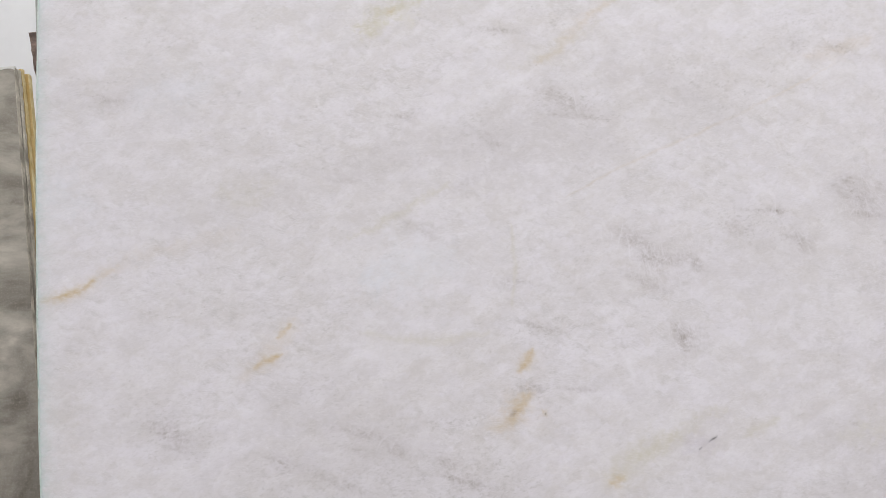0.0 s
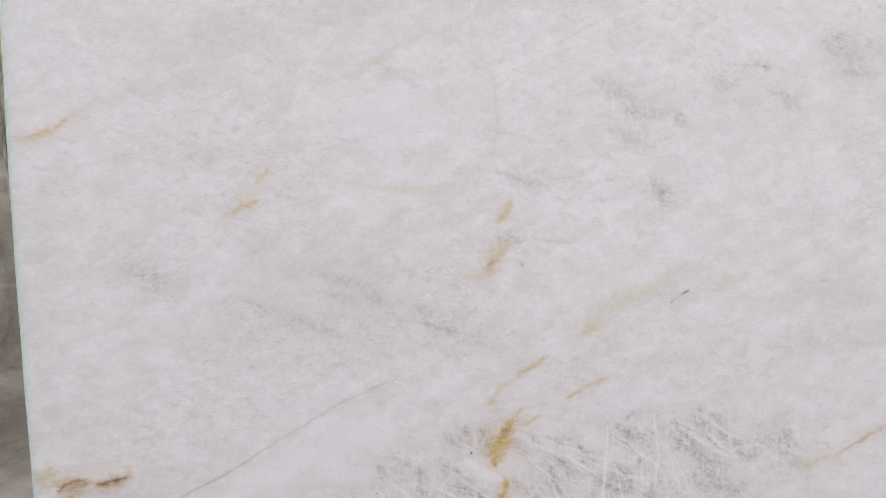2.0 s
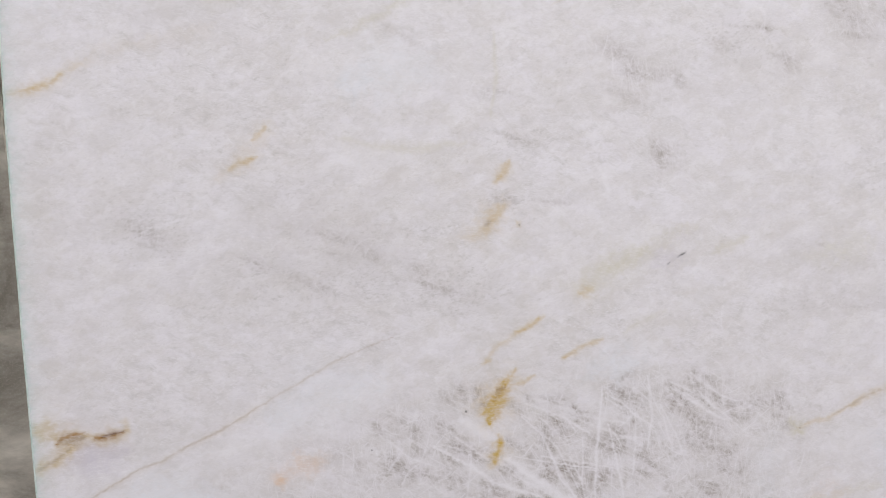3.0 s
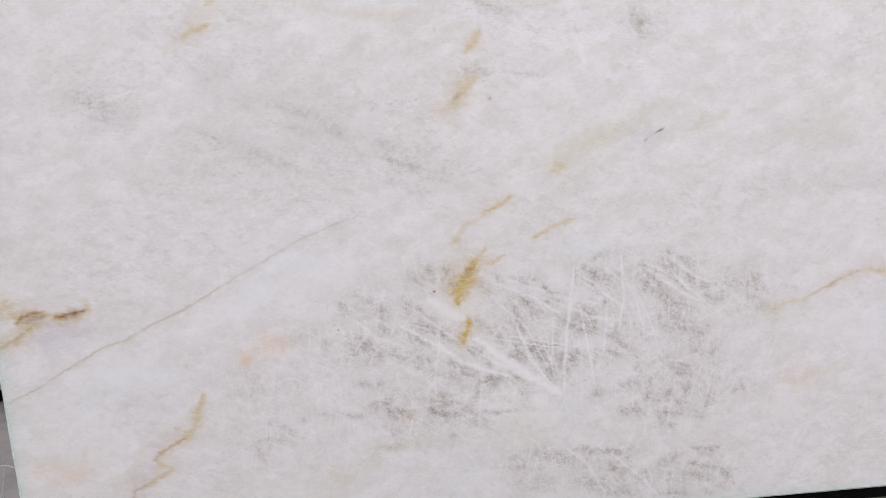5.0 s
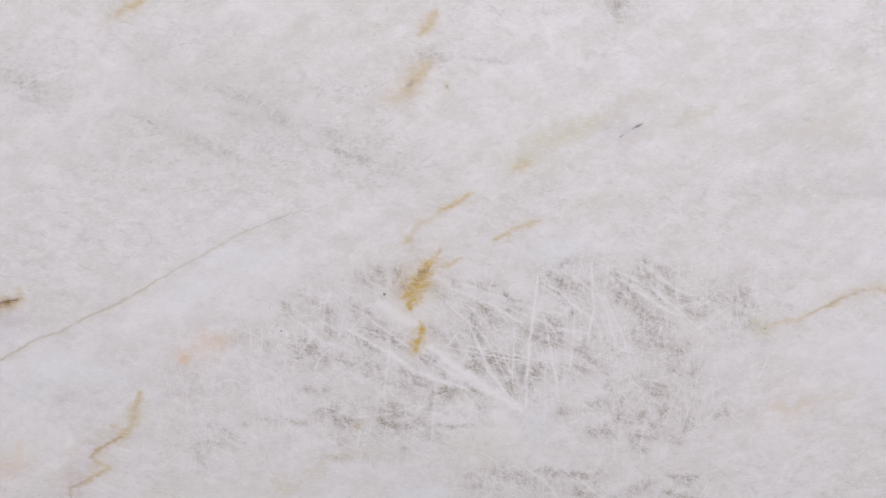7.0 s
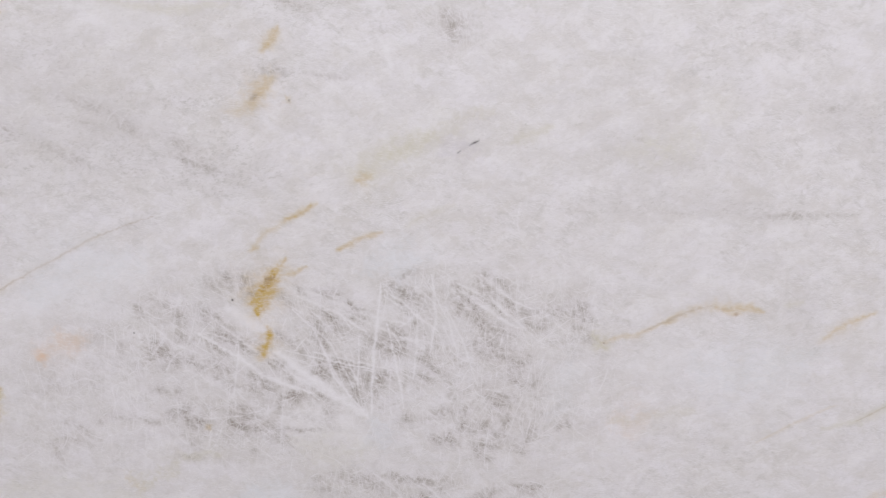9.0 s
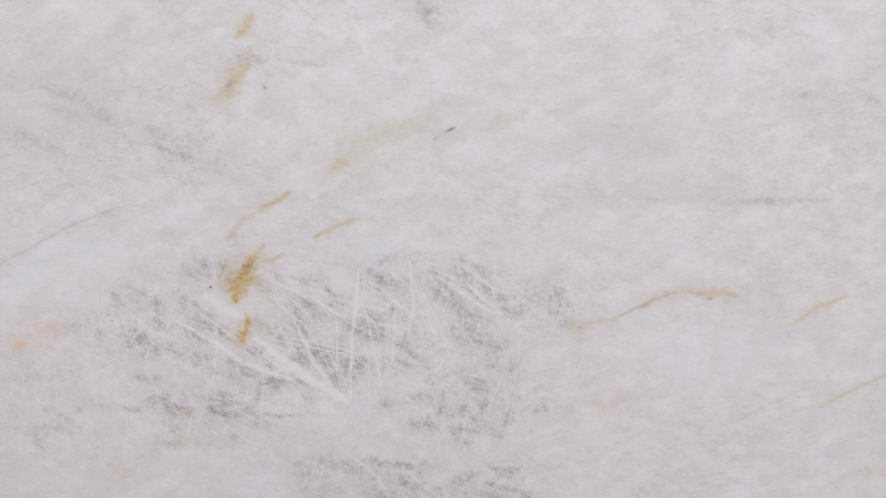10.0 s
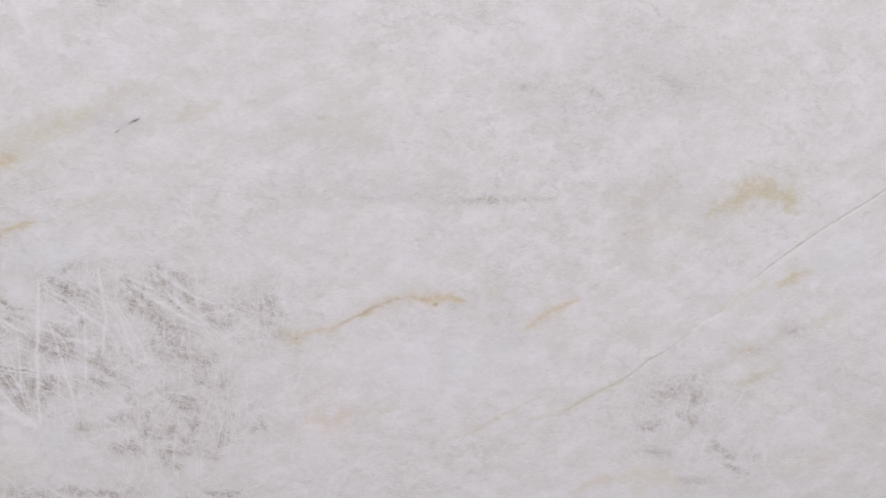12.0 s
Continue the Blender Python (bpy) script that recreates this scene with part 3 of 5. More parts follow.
vein("white", [(1.114, 0.448), (1.111, 0.389), (1.108, 0.342)], 0.0020, 0.65, 0.7)
vein("white", [(1.074, 0.505), (1.124, 0.482), (1.190, 0.449), (1.256, 0.438)], 0.0040, 0.60, 0.7)
vein("white", [(1.013, 0.481), (1.056, 0.436), (1.090, 0.366), (1.110, 0.312)], 0.0020, 0.60, 0.7)
vein("white", [(0.910, 0.434), (0.965, 0.388), (1.031, 0.317)], 0.0025, 0.60, 0.7)
vein("white", [(0.877, 0.434), (0.868, 0.375), (0.860, 0.315)], 0.0020, 0.50, 0.7)
vein("white", [(1.167, 0.543), (1.203, 0.517), (1.228, 0.490), (1.268, 0.461)], 0.0025, 0.75, 0.7)
vein("white", [(1.308, 0.545), (1.365, 0.505), (1.423, 0.466)], 0.0034, 0.75, 0.7)
vein("white", [(1.352, 0.572), (1.385, 0.544), (1.425, 0.515), (1.456, 0.504)], 0.0034, 0.75, 0.7)
vein("white", [(1.229, 0.500), (1.227, 0.427), (1.220, 0.361)], 0.0027, 0.60, 0.7)
vein("white", [(1.236, 0.578), (1.259, 0.546), (1.293, 0.471), (1.309, 0.409)], 0.0020, 0.50, 0.7)
vein("white", [(1.259, 0.573), (1.265, 0.489), (1.253, 0.417)], 0.0027, 0.60, 0.7)
vein("white", [(1.306, 0.558), (1.379, 0.518), (1.453, 0.452)], 0.0034, 0.60, 0.7)
vein("white", [(0.815, 0.494), (0.881, 0.442), (0.949, 0.389), (1.042, 0.332)], 0.0034, 0.60, 0.7)
vein("white", [(0.700, 0.478), (0.743, 0.439), (0.799, 0.411)], 0.0025, 0.60, 0.7)
vein("white", [(0.996, 0.385), (1.044, 0.394), (1.163, 0.373)], 0.0018, 0.50, 0.7)
vein("white", [(0.735, 0.306), (0.804, 0.276), (0.875, 0.283)], 0.0020, 0.50, 0.7)
vein("white", [(1.136, 0.160), (1.185, 0.116), (1.222, 0.046)], 0.0029, 0.60, 0.7)
vein("white", [(1.235, 0.138), (1.298, 0.080), (1.336, 0.036)], 0.0029, 0.60, 0.7)
vein("white", [(1.283, 0.512), (1.319, 0.437), (1.345, 0.348)], 0.0020, 0.55, 0.7)
vein("white", [(0.813, 0.458), (0.904, 0.428)], 0.0023, 0.50, 0.7)
vein("white", [(1.013, 0.541), (1.117, 0.498), (1.211, 0.474)], 0.0040, 0.55, 0.7)
vein("white", [(0.856, 0.509), (0.906, 0.470), (0.929, 0.463)], 0.0113, 0.90, 0.7)
vein("white", [(0.138, 0.399), (0.247, 0.403), (0.311, 0.380)], 0.0249, 0.60, 0.7)
vein("white", [(0.957, 0.276), (1.089, 0.266), (1.113, 0.226)], 0.0294, 0.70, 0.7)
vein("white", [(0.503, 0.538), (0.616, 0.565), (0.708, 0.594)], 0.0294, 0.50, 0.7)
vein("white", [(1.647, 0.390), (1.750, 0.408)], 0.0339, 0.40, 0.7)
vein("white", [(0.599, 1.239), (0.715, 1.242), (0.783, 1.214)], 0.0452, 0.40, 0.7)
vein("white", [(0.633, 1.058), (0.771, 1.058)], 0.0203, 0.50, 0.7)
vein("haze", [(0.611, 1.426), (0.802, 1.472), (0.972, 1.494), (1.109, 1.529)], 0.0475, 0.40, 3.0)
vein("haze", [(0.941, 1.417), (1.041, 1.459), (1.188, 1.462)], 0.0452, 0.35, 3.0)
vein("haze", [(1.204, 1.623), (1.347, 1.565), (1.452, 1.496)], 0.0508, 0.35, 3.0)
vein("haze", [(0.264, 1.344), (0.378, 1.371), (0.517, 1.409)], 0.0508, 0.30, 3.0)
vein("haze", [(1.685, 1.332), (1.775, 1.264)], 0.0452, 0.30, 3.0)
vein("haze", [(0.448, 0.988), (0.578, 0.910), (0.755, 0.850)], 0.0565, 0.25, 3.0)
vein("haze", [(0.060, 1.614), (0.184, 1.613), (0.308, 1.576)], 0.0339, 0.25, 3.0)
vein("haze", [(1.414, 1.168), (1.553, 1.194)], 0.0678, 0.20, 3.0)
vein("haze", [(2.170, 0.688), (2.263, 0.708), (2.355, 0.633)], 0.0452, 0.30, 3.0)
vein("haze", [(1.967, 0.888), (2.079, 0.850), (2.133, 0.790)], 0.0452, 0.30, 3.0)
vein("haze", [(2.504, 0.385), (2.601, 0.346), (2.746, 0.244)], 0.0508, 0.30, 3.0)
vein("haze", [(1.558, 0.705), (1.713, 0.708), (1.923, 0.686)], 0.0316, 0.30, 3.0)
vein("haze", [(2.112, 0.974), (2.217, 0.908), (2.323, 0.870)], 0.0565, 0.30, 3.0)
vein("haze", [(1.916, 0.513), (1.979, 0.490)], 0.0395, 0.25, 3.0)
vein("haze", [(1.581, 0.792), (1.714, 0.792)], 0.0282, 0.20, 3.0)
vein("haze", [(0.208, 0.925), (0.403, 0.832), (0.678, 0.808), (0.895, 0.754)], 0.0508, 0.14, 3.0)
vein("haze", [(1.571, 0.833), (1.753, 0.791)], 0.0395, 0.25, 3.0)
vein("white", [(0.052, 1.722), (0.223, 1.737)], 0.0452, 0.35, 0.7)
vein("white", [(1.543, 1.111), (1.685, 1.052)], 0.0565, 0.30, 0.7)
vein("white", [(0.082, 0.308), (0.206, 0.249)], 0.0621, 0.45, 0.7)
vein("white", [(0.364, 0.465), (0.501, 0.515)], 0.0452, 0.45, 0.7)
vein("white", [(2.567, 0.700), (2.622, 0.705)], 0.0249, 0.50, 0.7)
vein("white", [(2.535, 0.598), (2.604, 0.586)], 0.0452, 0.30, 0.7)
patch("crystal", 1.044, 0.394, 0.486, 0.147, 0.38)
patch("crystal", 0.646, 0.362, 0.249, 0.136, 0.40)
patch("crystal", 1.345, 0.361, 0.271, 0.169, 0.44)
patch("crystal", 0.921, 0.260, 0.316, 0.090, 0.43)
patch("crystal", 0.744, 0.451, 0.147, 0.079, 0.52)
patch("crystal", 1.115, 0.401, 0.136, 0.090, 0.85)
patch("crystal", 1.366, 0.525, 0.102, 0.043, 0.76)
patch("crystal", 1.223, 0.534, 0.068, 0.045, 0.81)
patch("crystal", 1.395, 0.307, 0.136, 0.102, 0.71)
patch("crystal", 1.501, 0.486, 0.073, 0.062, 0.66)
patch("crystal", 0.983, 0.324, 0.085, 0.040, 0.85)
patch("crystal", 0.811, 0.429, 0.102, 0.051, 0.76)
patch("crystal", 0.716, 0.415, 0.068, 0.036, 0.81)
patch("crystal", 0.880, 0.549, 0.054, 0.043, 0.57)
patch("crystal", 0.856, 0.272, 0.147, 0.056, 0.71)
patch("crystal", 0.746, 0.487, 0.068, 0.051, 0.71)
patch("crystal", 0.648, 0.386, 0.068, 0.056, 0.52)
patch("crystal", 1.235, 0.418, 0.102, 0.079, 0.71)
patch("crystal", 1.046, 0.479, 0.068, 0.056, 0.66)
patch("crystal", 0.521, 0.359, 0.102, 0.062, 0.47)
patch("crystal", 0.510, 0.230, 0.124, 0.056, 0.47)
patch("crystal", 0.391, 0.404, 0.068, 0.028, 0.28)
patch("crystal", 1.173, 0.137, 0.136, 0.027, 0.71)
patch("crystal", 1.323, 0.064, 0.181, 0.034, 0.71)
patch("crystal", 1.449, 0.120, 0.079, 0.023, 0.62)
patch("crystal", 1.338, 0.866, 0.034, 0.023, 0.28)
patch("crystal", 0.289, 0.388, 0.034, 0.014, 0.47)
patch("crystal", 0.322, 0.283, 0.068, 0.040, 0.28)
patch("flake", 0.259, 0.923, 0.079, 0.045, 0.39, -12)
patch("flake", 0.233, 0.882, 0.056, 0.014, 0.28)
patch("flake", 0.486, 0.818, 0.090, 0.047, 0.39, -12)
patch("flake", 0.668, 0.814, 0.085, 0.045, 0.49, -10)
patch("flake", 0.869, 0.783, 0.090, 0.043, 0.49, -8)
patch("flake", 0.828, 0.743, 0.062, 0.012, 0.63, -14)
patch("flake", 0.806, 0.902, 0.054, 0.014, 0.52, -4)
patch("flake", 0.978, 0.953, 0.034, 0.016, 0.56)
patch("flake", 0.609, 0.887, 0.068, 0.034, 0.28)
patch("flake", 0.396, 0.768, 0.136, 0.034, 0.17)
patch("flake", 0.216, 0.986, 0.068, 0.023, 0.21)
patch("flake", 0.686, 0.915, 0.068, 0.045, 0.24)
patch("flake", 1.643, 0.830, 0.056, 0.014, 0.35)
patch("flake", 1.693, 0.788, 0.090, 0.023, 0.28)
patch("flake", 1.661, 0.715, 0.068, 0.017, 0.24)
patch("flake", 0.554, 0.738, 0.090, 0.023, 0.21, -15)
patch("flake", 0.554, 0.983, 0.079, 0.034, 0.21)
patch("flake", 1.110, 1.541, 0.090, 0.045, 0.49, -12)
patch("flake", 1.540, 1.290, 0.018, 0.009, 0.63)
patch("flake", 0.923, 1.491, 0.073, 0.051, 0.35, -20)
patch("flake", 1.726, 1.639, 0.032, 0.018, 0.35)
patch("flake", 1.374, 1.576, 0.113, 0.068, 0.28, -35)
patch("flake", 0.161, 1.606, 0.056, 0.016, 0.35)
patch("flake", 0.955, 1.718, 0.051, 0.010, 0.32)
patch("flake", 0.566, 1.453, 0.068, 0.016, 0.28)
patch("flake", 0.760, 1.543, 0.034, 0.009, 0.32)
patch("flake", 1.474, 1.260, 0.090, 0.051, 0.32)
patch("flake", 1.162, 1.452, 0.090, 0.028, 0.24)
patch("flake", 0.408, 1.510, 0.102, 0.028, 0.17)
patch("flake", 0.641, 1.178, 0.113, 0.045, 0.17, -10)
patch("flake", 1.005, 1.069, 0.068, 0.028, 0.35)
patch("flake", 0.446, 1.164, 0.102, 0.023, 0.17)
patch("flake", 0.972, 0.956, 0.045, 0.016, 0.49)
patch("flake", 1.704, 1.672, 0.090, 0.068, 0.17, -35)
patch("flake", 1.589, 1.678, 0.056, 0.068, 0.21, -40)
patch("flake", 0.223, 1.725, 0.136, 0.023, 0.17, 5)
patch("flake", 0.106, 1.647, 0.090, 0.023, 0.17, 5)
patch("flake", 1.641, 0.819, 0.045, 0.023, 0.24)
patch("flake", 0.767, 1.635, 0.068, 0.017, 0.21)
patch("crystal", 1.282, 1.196, 0.079, 0.051, 0.47)
patch("crystal", 1.203, 1.255, 0.056, 0.032, 0.38)
patch("crystal", 1.739, 1.310, 0.068, 0.056, 0.57)
patch("crystal", 1.303, 1.034, 0.036, 0.034, 0.62)
patch("crystal", 1.575, 1.217, 0.034, 0.023, 0.43)
patch("crystal", 1.723, 1.146, 0.045, 0.034, 0.19)
patch("crystal", 2.320, 0.273, 0.085, 0.073, 0.57)
patch("crystal", 2.423, 0.159, 0.102, 0.056, 0.43)
patch("crystal", 2.269, 0.191, 0.068, 0.045, 0.38)
patch("crystal", 2.543, 0.421, 0.025, 0.016, 0.66)
patch("crystal", 1.385, 0.220, 0.136, 0.056, 0.33)
patch("flake", 1.714, 0.784, 0.045, 0.009, 0.42, -6)
patch("flake", 1.925, 0.685, 0.056, 0.010, 0.52, 2)
patch("flake", 1.812, 0.700, 0.079, 0.014, 0.35)
patch("flake", 1.648, 0.830, 0.025, 0.010, 0.42)
patch("flake", 2.002, 0.881, 0.034, 0.014, 0.39)
patch("flake", 2.083, 0.860, 0.056, 0.032, 0.39, -10)
patch("flake", 2.218, 0.889, 0.068, 0.045, 0.39, -15)
patch("flake", 2.306, 0.889, 0.056, 0.045, 0.35, -20)
patch("flake", 2.211, 0.985, 0.079, 0.056, 0.28, -20)
patch("flake", 2.102, 0.786, 0.034, 0.018, 0.32)
patch("flake", 1.852, 0.630, 0.017, 0.011, 0.35)
patch("flake", 1.577, 0.704, 0.090, 0.014, 0.24)
patch("flake", 2.003, 0.423, 0.023, 0.007, 0.49, -10)
patch("flake", 2.637, 0.339, 0.056, 0.010, 0.35, -10)
patch("flake", 2.339, 0.580, 0.045, 0.011, 0.35)
patch("flake", 1.694, 0.723, 0.136, 0.016, 0.21)
patch("flake", 1.773, 0.943, 0.068, 0.023, 0.24, -15)
patch("flake", 1.896, 1.009, 0.079, 0.023, 0.28, -20)
patch("flake", 2.273, 0.713, 0.045, 0.016, 0.28)
patch("flake", 1.760, 0.238, 0.056, 0.018, 0.21)
patch("flake", 2.095, 0.514, 0.011, 0.009, 0.35)

vein("violet", [(0.064, 0.491), (0.115, 0.491), (0.176, 0.492)], 0.0247, 0.40, 1.0)
vein("violet", [(0.078, 0.468), (0.129, 0.458)], 0.0232, 0.25, 1.0)
vein("tan", [(0.005, 0.540), (0.026, 0.542), (0.045, 0.532)], 0.0169, 0.75, 0.8)
vein("tan", [(-0.003, 0.548), (0.018, 0.552), (0.045, 0.547)], 0.0094, 0.35, 0.8)
vein("tan", [(0.051, 0.519), (0.077, 0.526), (0.101, 0.527)], 0.0160, 0.95, 0.4)
vein("umber", [(0.056, 0.521), (0.076, 0.522), (0.097, 0.524)], 0.0110, 0.85, 0.4)
vein("tan", [(0.075, 0.504), (0.061, 0.495), (0.042, 0.482), (0.020, 0.471), (0.002, 0.460)], 0.0113, 0.80, 0.6)
vein("umber", [(0.072, 0.505), (0.049, 0.489), (0.020, 0.472), (0.004, 0.461)], 0.0036, 0.50, 0.5)
vein("rust", [(0.045, 0.515), (0.059, 0.527), (0.077, 0.532), (0.102, 0.536)], 0.0032, 0.75, 0.3)
vein("tan", [(0.115, 0.522), (0.142, 0.520), (0.174, 0.527), (0.184, 0.534)], 0.0122, 0.70, 0.4)
vein("rust", [(0.121, 0.522), (0.142, 0.522), (0.164, 0.528), (0.177, 0.531)], 0.0055, 0.95, 0.25)
vein("brown", [(0.135, 0.524), (0.156, 0.529), (0.176, 0.532)], 0.0026, 0.90, 0.2)
vein("tan", [(0.169, 0.551), (0.182, 0.552), (0.184, 0.537)], 0.0056, 0.35, 0.6)
vein("olive", [(0.679, 1.736), (0.719, 1.761), (0.754, 1.780), (0.809, 1.794)], 0.0190, 0.38, 2.0)
vein("cream", [(0.704, 1.750), (0.741, 1.770), (0.775, 1.746)], 0.0120, 0.30, 2.5)
vein("white", [(0.683, 1.726), (0.706, 1.745), (0.740, 1.753), (0.760, 1.774)], 0.0030, 0.80, 2.0)
vein("ochre", [(0.734, 1.768), (0.754, 1.782)], 0.0050, 0.20, 2.0)
vein("olive", [(0.984, 1.629), (1.059, 1.656), (1.124, 1.693), (1.189, 1.725)], 0.0130, 0.14, 2.0)
vein("olive", [(0.625, 1.290), (0.709, 1.325), (0.795, 1.373), (0.844, 1.394)], 0.0070, 0.28, 2.0)
vein("olive", [(0.357, 1.408), (0.413, 1.390), (0.460, 1.407)], 0.0220, 0.18, 2.5)
vein("cool", [(0.679, 1.222), (0.749, 1.228), (0.808, 1.236)], 0.0500, 0.28, 2.0)
vein("cool", [(0.033, 1.440), (0.098, 1.390)], 0.0350, 0.30, 2.0)
vein("cool", [(0.218, 1.617), (0.345, 1.634)], 0.0400, 0.25, 2.0)
vein("cool", [(0.643, 1.201), (0.712, 1.202)], 0.0220, 0.35, 2.0)
vein("cream", [(1.094, 0.765), (1.181, 0.814), (1.305, 0.860)], 0.0300, 0.10, 2.5)
vein("cream", [(1.627, 0.810), (1.677, 0.817)], 0.0300, 0.24, 2.0)
vein("cream", [(0.016, 0.153), (0.069, 0.211), (0.171, 0.227)], 0.0300, 0.18, 2.0)
vein("olive", [(0.643, 0.143), (0.678, 0.134)], 0.0200, 0.30, 2.0)
vein("tan", [(0.632, 0.148), (0.666, 0.128)], 0.0120, 0.20, 2.0)
vein("olive", [(0.703, 0.157), (0.740, 0.180)], 0.0180, 0.30, 2.0)
vein("cream", [(0.980, 0.218), (1.040, 0.200), (1.113, 0.207)], 0.0300, 0.24, 2.5)
vein("olive", [(0.752, 0.194), (0.824, 0.199)], 0.0080, 0.25, 1.5)
vein("cream", [(0.372, 0.109), (0.500, 0.111), (0.628, 0.099)], 0.0350, 0.24, 2.5)
vein("cool", [(0.482, 0.539), (0.563, 0.592), (0.664, 0.597)], 0.0500, 0.30, 2.0)
vein("cool", [(0.164, 0.349), (0.246, 0.391), (0.353, 0.359)], 0.0450, 0.40, 2.0)
vein("cool", [(1.142, 0.592), (1.235, 0.610)], 0.0350, 0.40, 2.0)
vein("cool", [(0.891, 0.102), (0.965, 0.109)], 0.0350, 0.40, 2.0)
vein("cool", [(1.138, 0.263), (1.162, 0.223)], 0.0300, 0.35, 2.0)
vein("cool", [(1.507, 0.299), (1.528, 0.399)], 0.0300, 0.20, 2.0)
vein("pink", [(0.481, 0.407), (0.488, 0.412)], 0.0080, 0.35, 0.8)
vein("pink", [(0.523, 0.443), (0.561, 0.428)], 0.0200, 0.20, 2.0)
vein("pink", [(0.025, 0.214), (0.100, 0.196), (0.136, 0.217)], 0.0200, 0.22, 2.5)
vein("pink", [(1.622, 0.265), (1.684, 0.286)], 0.0300, 0.16, 2.5)
vein("violet", [(1.327, 0.823), (1.293, 0.822)], 0.0250, 0.25, 1.5)
vein("olive", [(1.167, 0.802), (1.235, 0.821), (1.292, 0.852), (1.372, 0.887)], 0.0120, 0.20, 2.0)
vein("olive", [(1.576, 0.451), (1.583, 0.432)], 0.0140, 0.30, 1.5)
vein("cream", [(1.675, 0.817), (1.748, 0.822)], 0.0300, 0.27, 2.5)
vein("cream", [(1.765, 0.889), (1.817, 0.879)], 0.0300, 0.15, 2.5)
vein("olive", [(2.343, 0.655), (2.394, 0.686), (2.435, 0.701), (2.491, 0.690)], 0.0140, 0.28, 1.6)
vein("olive", [(2.419, 0.317), (2.475, 0.327), (2.519, 0.349)], 0.0120, 0.28, 1.6)
vein("cream", [(2.205, 0.127), (2.310, 0.116)], 0.0250, 0.21, 2.0)
vein("cool", [(2.574, 0.554), (2.661, 0.585)], 0.0500, 0.35, 2.0)
vein("cool", [(1.771, 0.386), (1.876, 0.371), (1.982, 0.413)], 0.0500, 0.30, 2.0)
vein("white", [(2.192, 0.335), (2.267, 0.376), (2.341, 0.430), (2.414, 0.482), (2.505, 0.566), (2.567, 0.609)], 0.0022, 0.50, 0.5)
vein("cream", [(2.107, 0.270), (2.214, 0.339)], 0.0060, 0.18, 0.8)
vein("white", [(1.164, 0.532), (1.200, 0.506), (1.235, 0.491)], 0.0030, 0.60, 0.6)
vein("white", [(1.354, 0.556), (1.379, 0.519), (1.403, 0.493)], 0.0030, 0.60, 0.6)
vein("white", [(1.037, 0.432), (1.062, 0.381), (1.096, 0.317)], 0.0022, 0.60, 0.5)
vein("white", [(1.086, 0.410), (1.109, 0.353), (1.117, 0.303)], 0.0020, 0.60, 0.5)
vein("white", [(1.021, 0.418), (1.080, 0.404), (1.163, 0.384), (1.187, 0.377)], 0.0020, 0.60, 0.5)
vein("white", [(0.701, 0.406), (0.718, 0.432), (0.733, 0.452)], 0.0022, 0.50, 0.5)
vein("white", [(0.728, 0.380), (0.744, 0.406), (0.765, 0.420)], 0.0022, 0.50, 0.5)
vein("white", [(0.960, 0.339), (0.955, 0.277), (0.949, 0.214)], 0.0022, 0.45, 0.5)
vein("white", [(0.762, 0.353), (0.833, 0.397), (0.813, 0.447)], 0.0022, 0.35, 0.5)
vein("ochre", [(0.961, 0.589), (0.939, 0.555), (0.924, 0.525), (0.921, 0.497)], 0.0110, 0.55, 1.2)
vein("umber", [(0.950, 0.571), (0.933, 0.560)], 0.0060, 0.50, 2.0)
vein("ochre", [(0.938, 0.456), (0.933, 0.439), (0.924, 0.413)], 0.0070, 0.40, 1.0)
vein("tan", [(0.385, 0.320), (0.364, 0.273), (0.296, 0.223), (0.292, 0.192), (0.232, 0.134)], 0.0160, 0.22, 1.6)
vein("olive", [(0.386, 0.326), (0.374, 0.291), (0.356, 0.264)], 0.0110, 0.40, 1.6)
vein("violet", [(0.283, 0.230), (0.246, 0.158), (0.214, 0.123)], 0.0140, 0.25, 1.6)
vein("white", [(0.237, 0.409), (0.273, 0.389), (0.299, 0.369)], 0.0035, 0.50, 0.8)

# glassy pockets between the strands
pocket(0.724, 0.419, 0.0277, 0.0122, -35, 0.98)
pocket(0.743, 0.396, 0.0163, 0.0081, -25, 0.57)
pocket(0.699, 0.416, 0.0116, 0.0066, -55, 0.52)
pocket(0.763, 0.486, 0.0165, 0.0116, -64, 0.69)
pocket(0.815, 0.490, 0.0200, 0.0116, -74, 0.46)
pocket(0.840, 0.481, 0.0164, 0.0098, -34, 0.52)
pocket(0.865, 0.443, 0.0343, 0.0098, -19, 0.80)
pocket(0.888, 0.430, 0.0183, 0.0117, -34, 0.69)
pocket(0.916, 0.418, 0.0133, 0.0100, -24, 0.69)
pocket(0.835, 0.427, 0.0247, 0.0115, -30, 0.57)
pocket(0.787, 0.391, 0.0227, 0.0113, -4, 0.52)
pocket(0.798, 0.385, 0.0117, 0.0076, 68, 0.69)
pocket(0.833, 0.383, 0.0293, 0.0147, -4, 0.57)
pocket(0.914, 0.365, 0.0214, 0.0148, -4, 0.57)
pocket(0.683, 0.503, 0.0147, 0.0082, -65, 0.52)
pocket(0.736, 0.511, 0.0127, 0.0111, -4, 0.40)
pocket(0.603, 0.455, 0.0243, 0.0178, 42, 0.19)
pocket(0.635, 0.433, 0.0180, 0.0098, -56, 0.22)
pocket(0.862, 0.562, 0.0179, 0.0114, -44, 0.57)
pocket(0.898, 0.560, 0.0181, 0.0115, -53, 0.57)
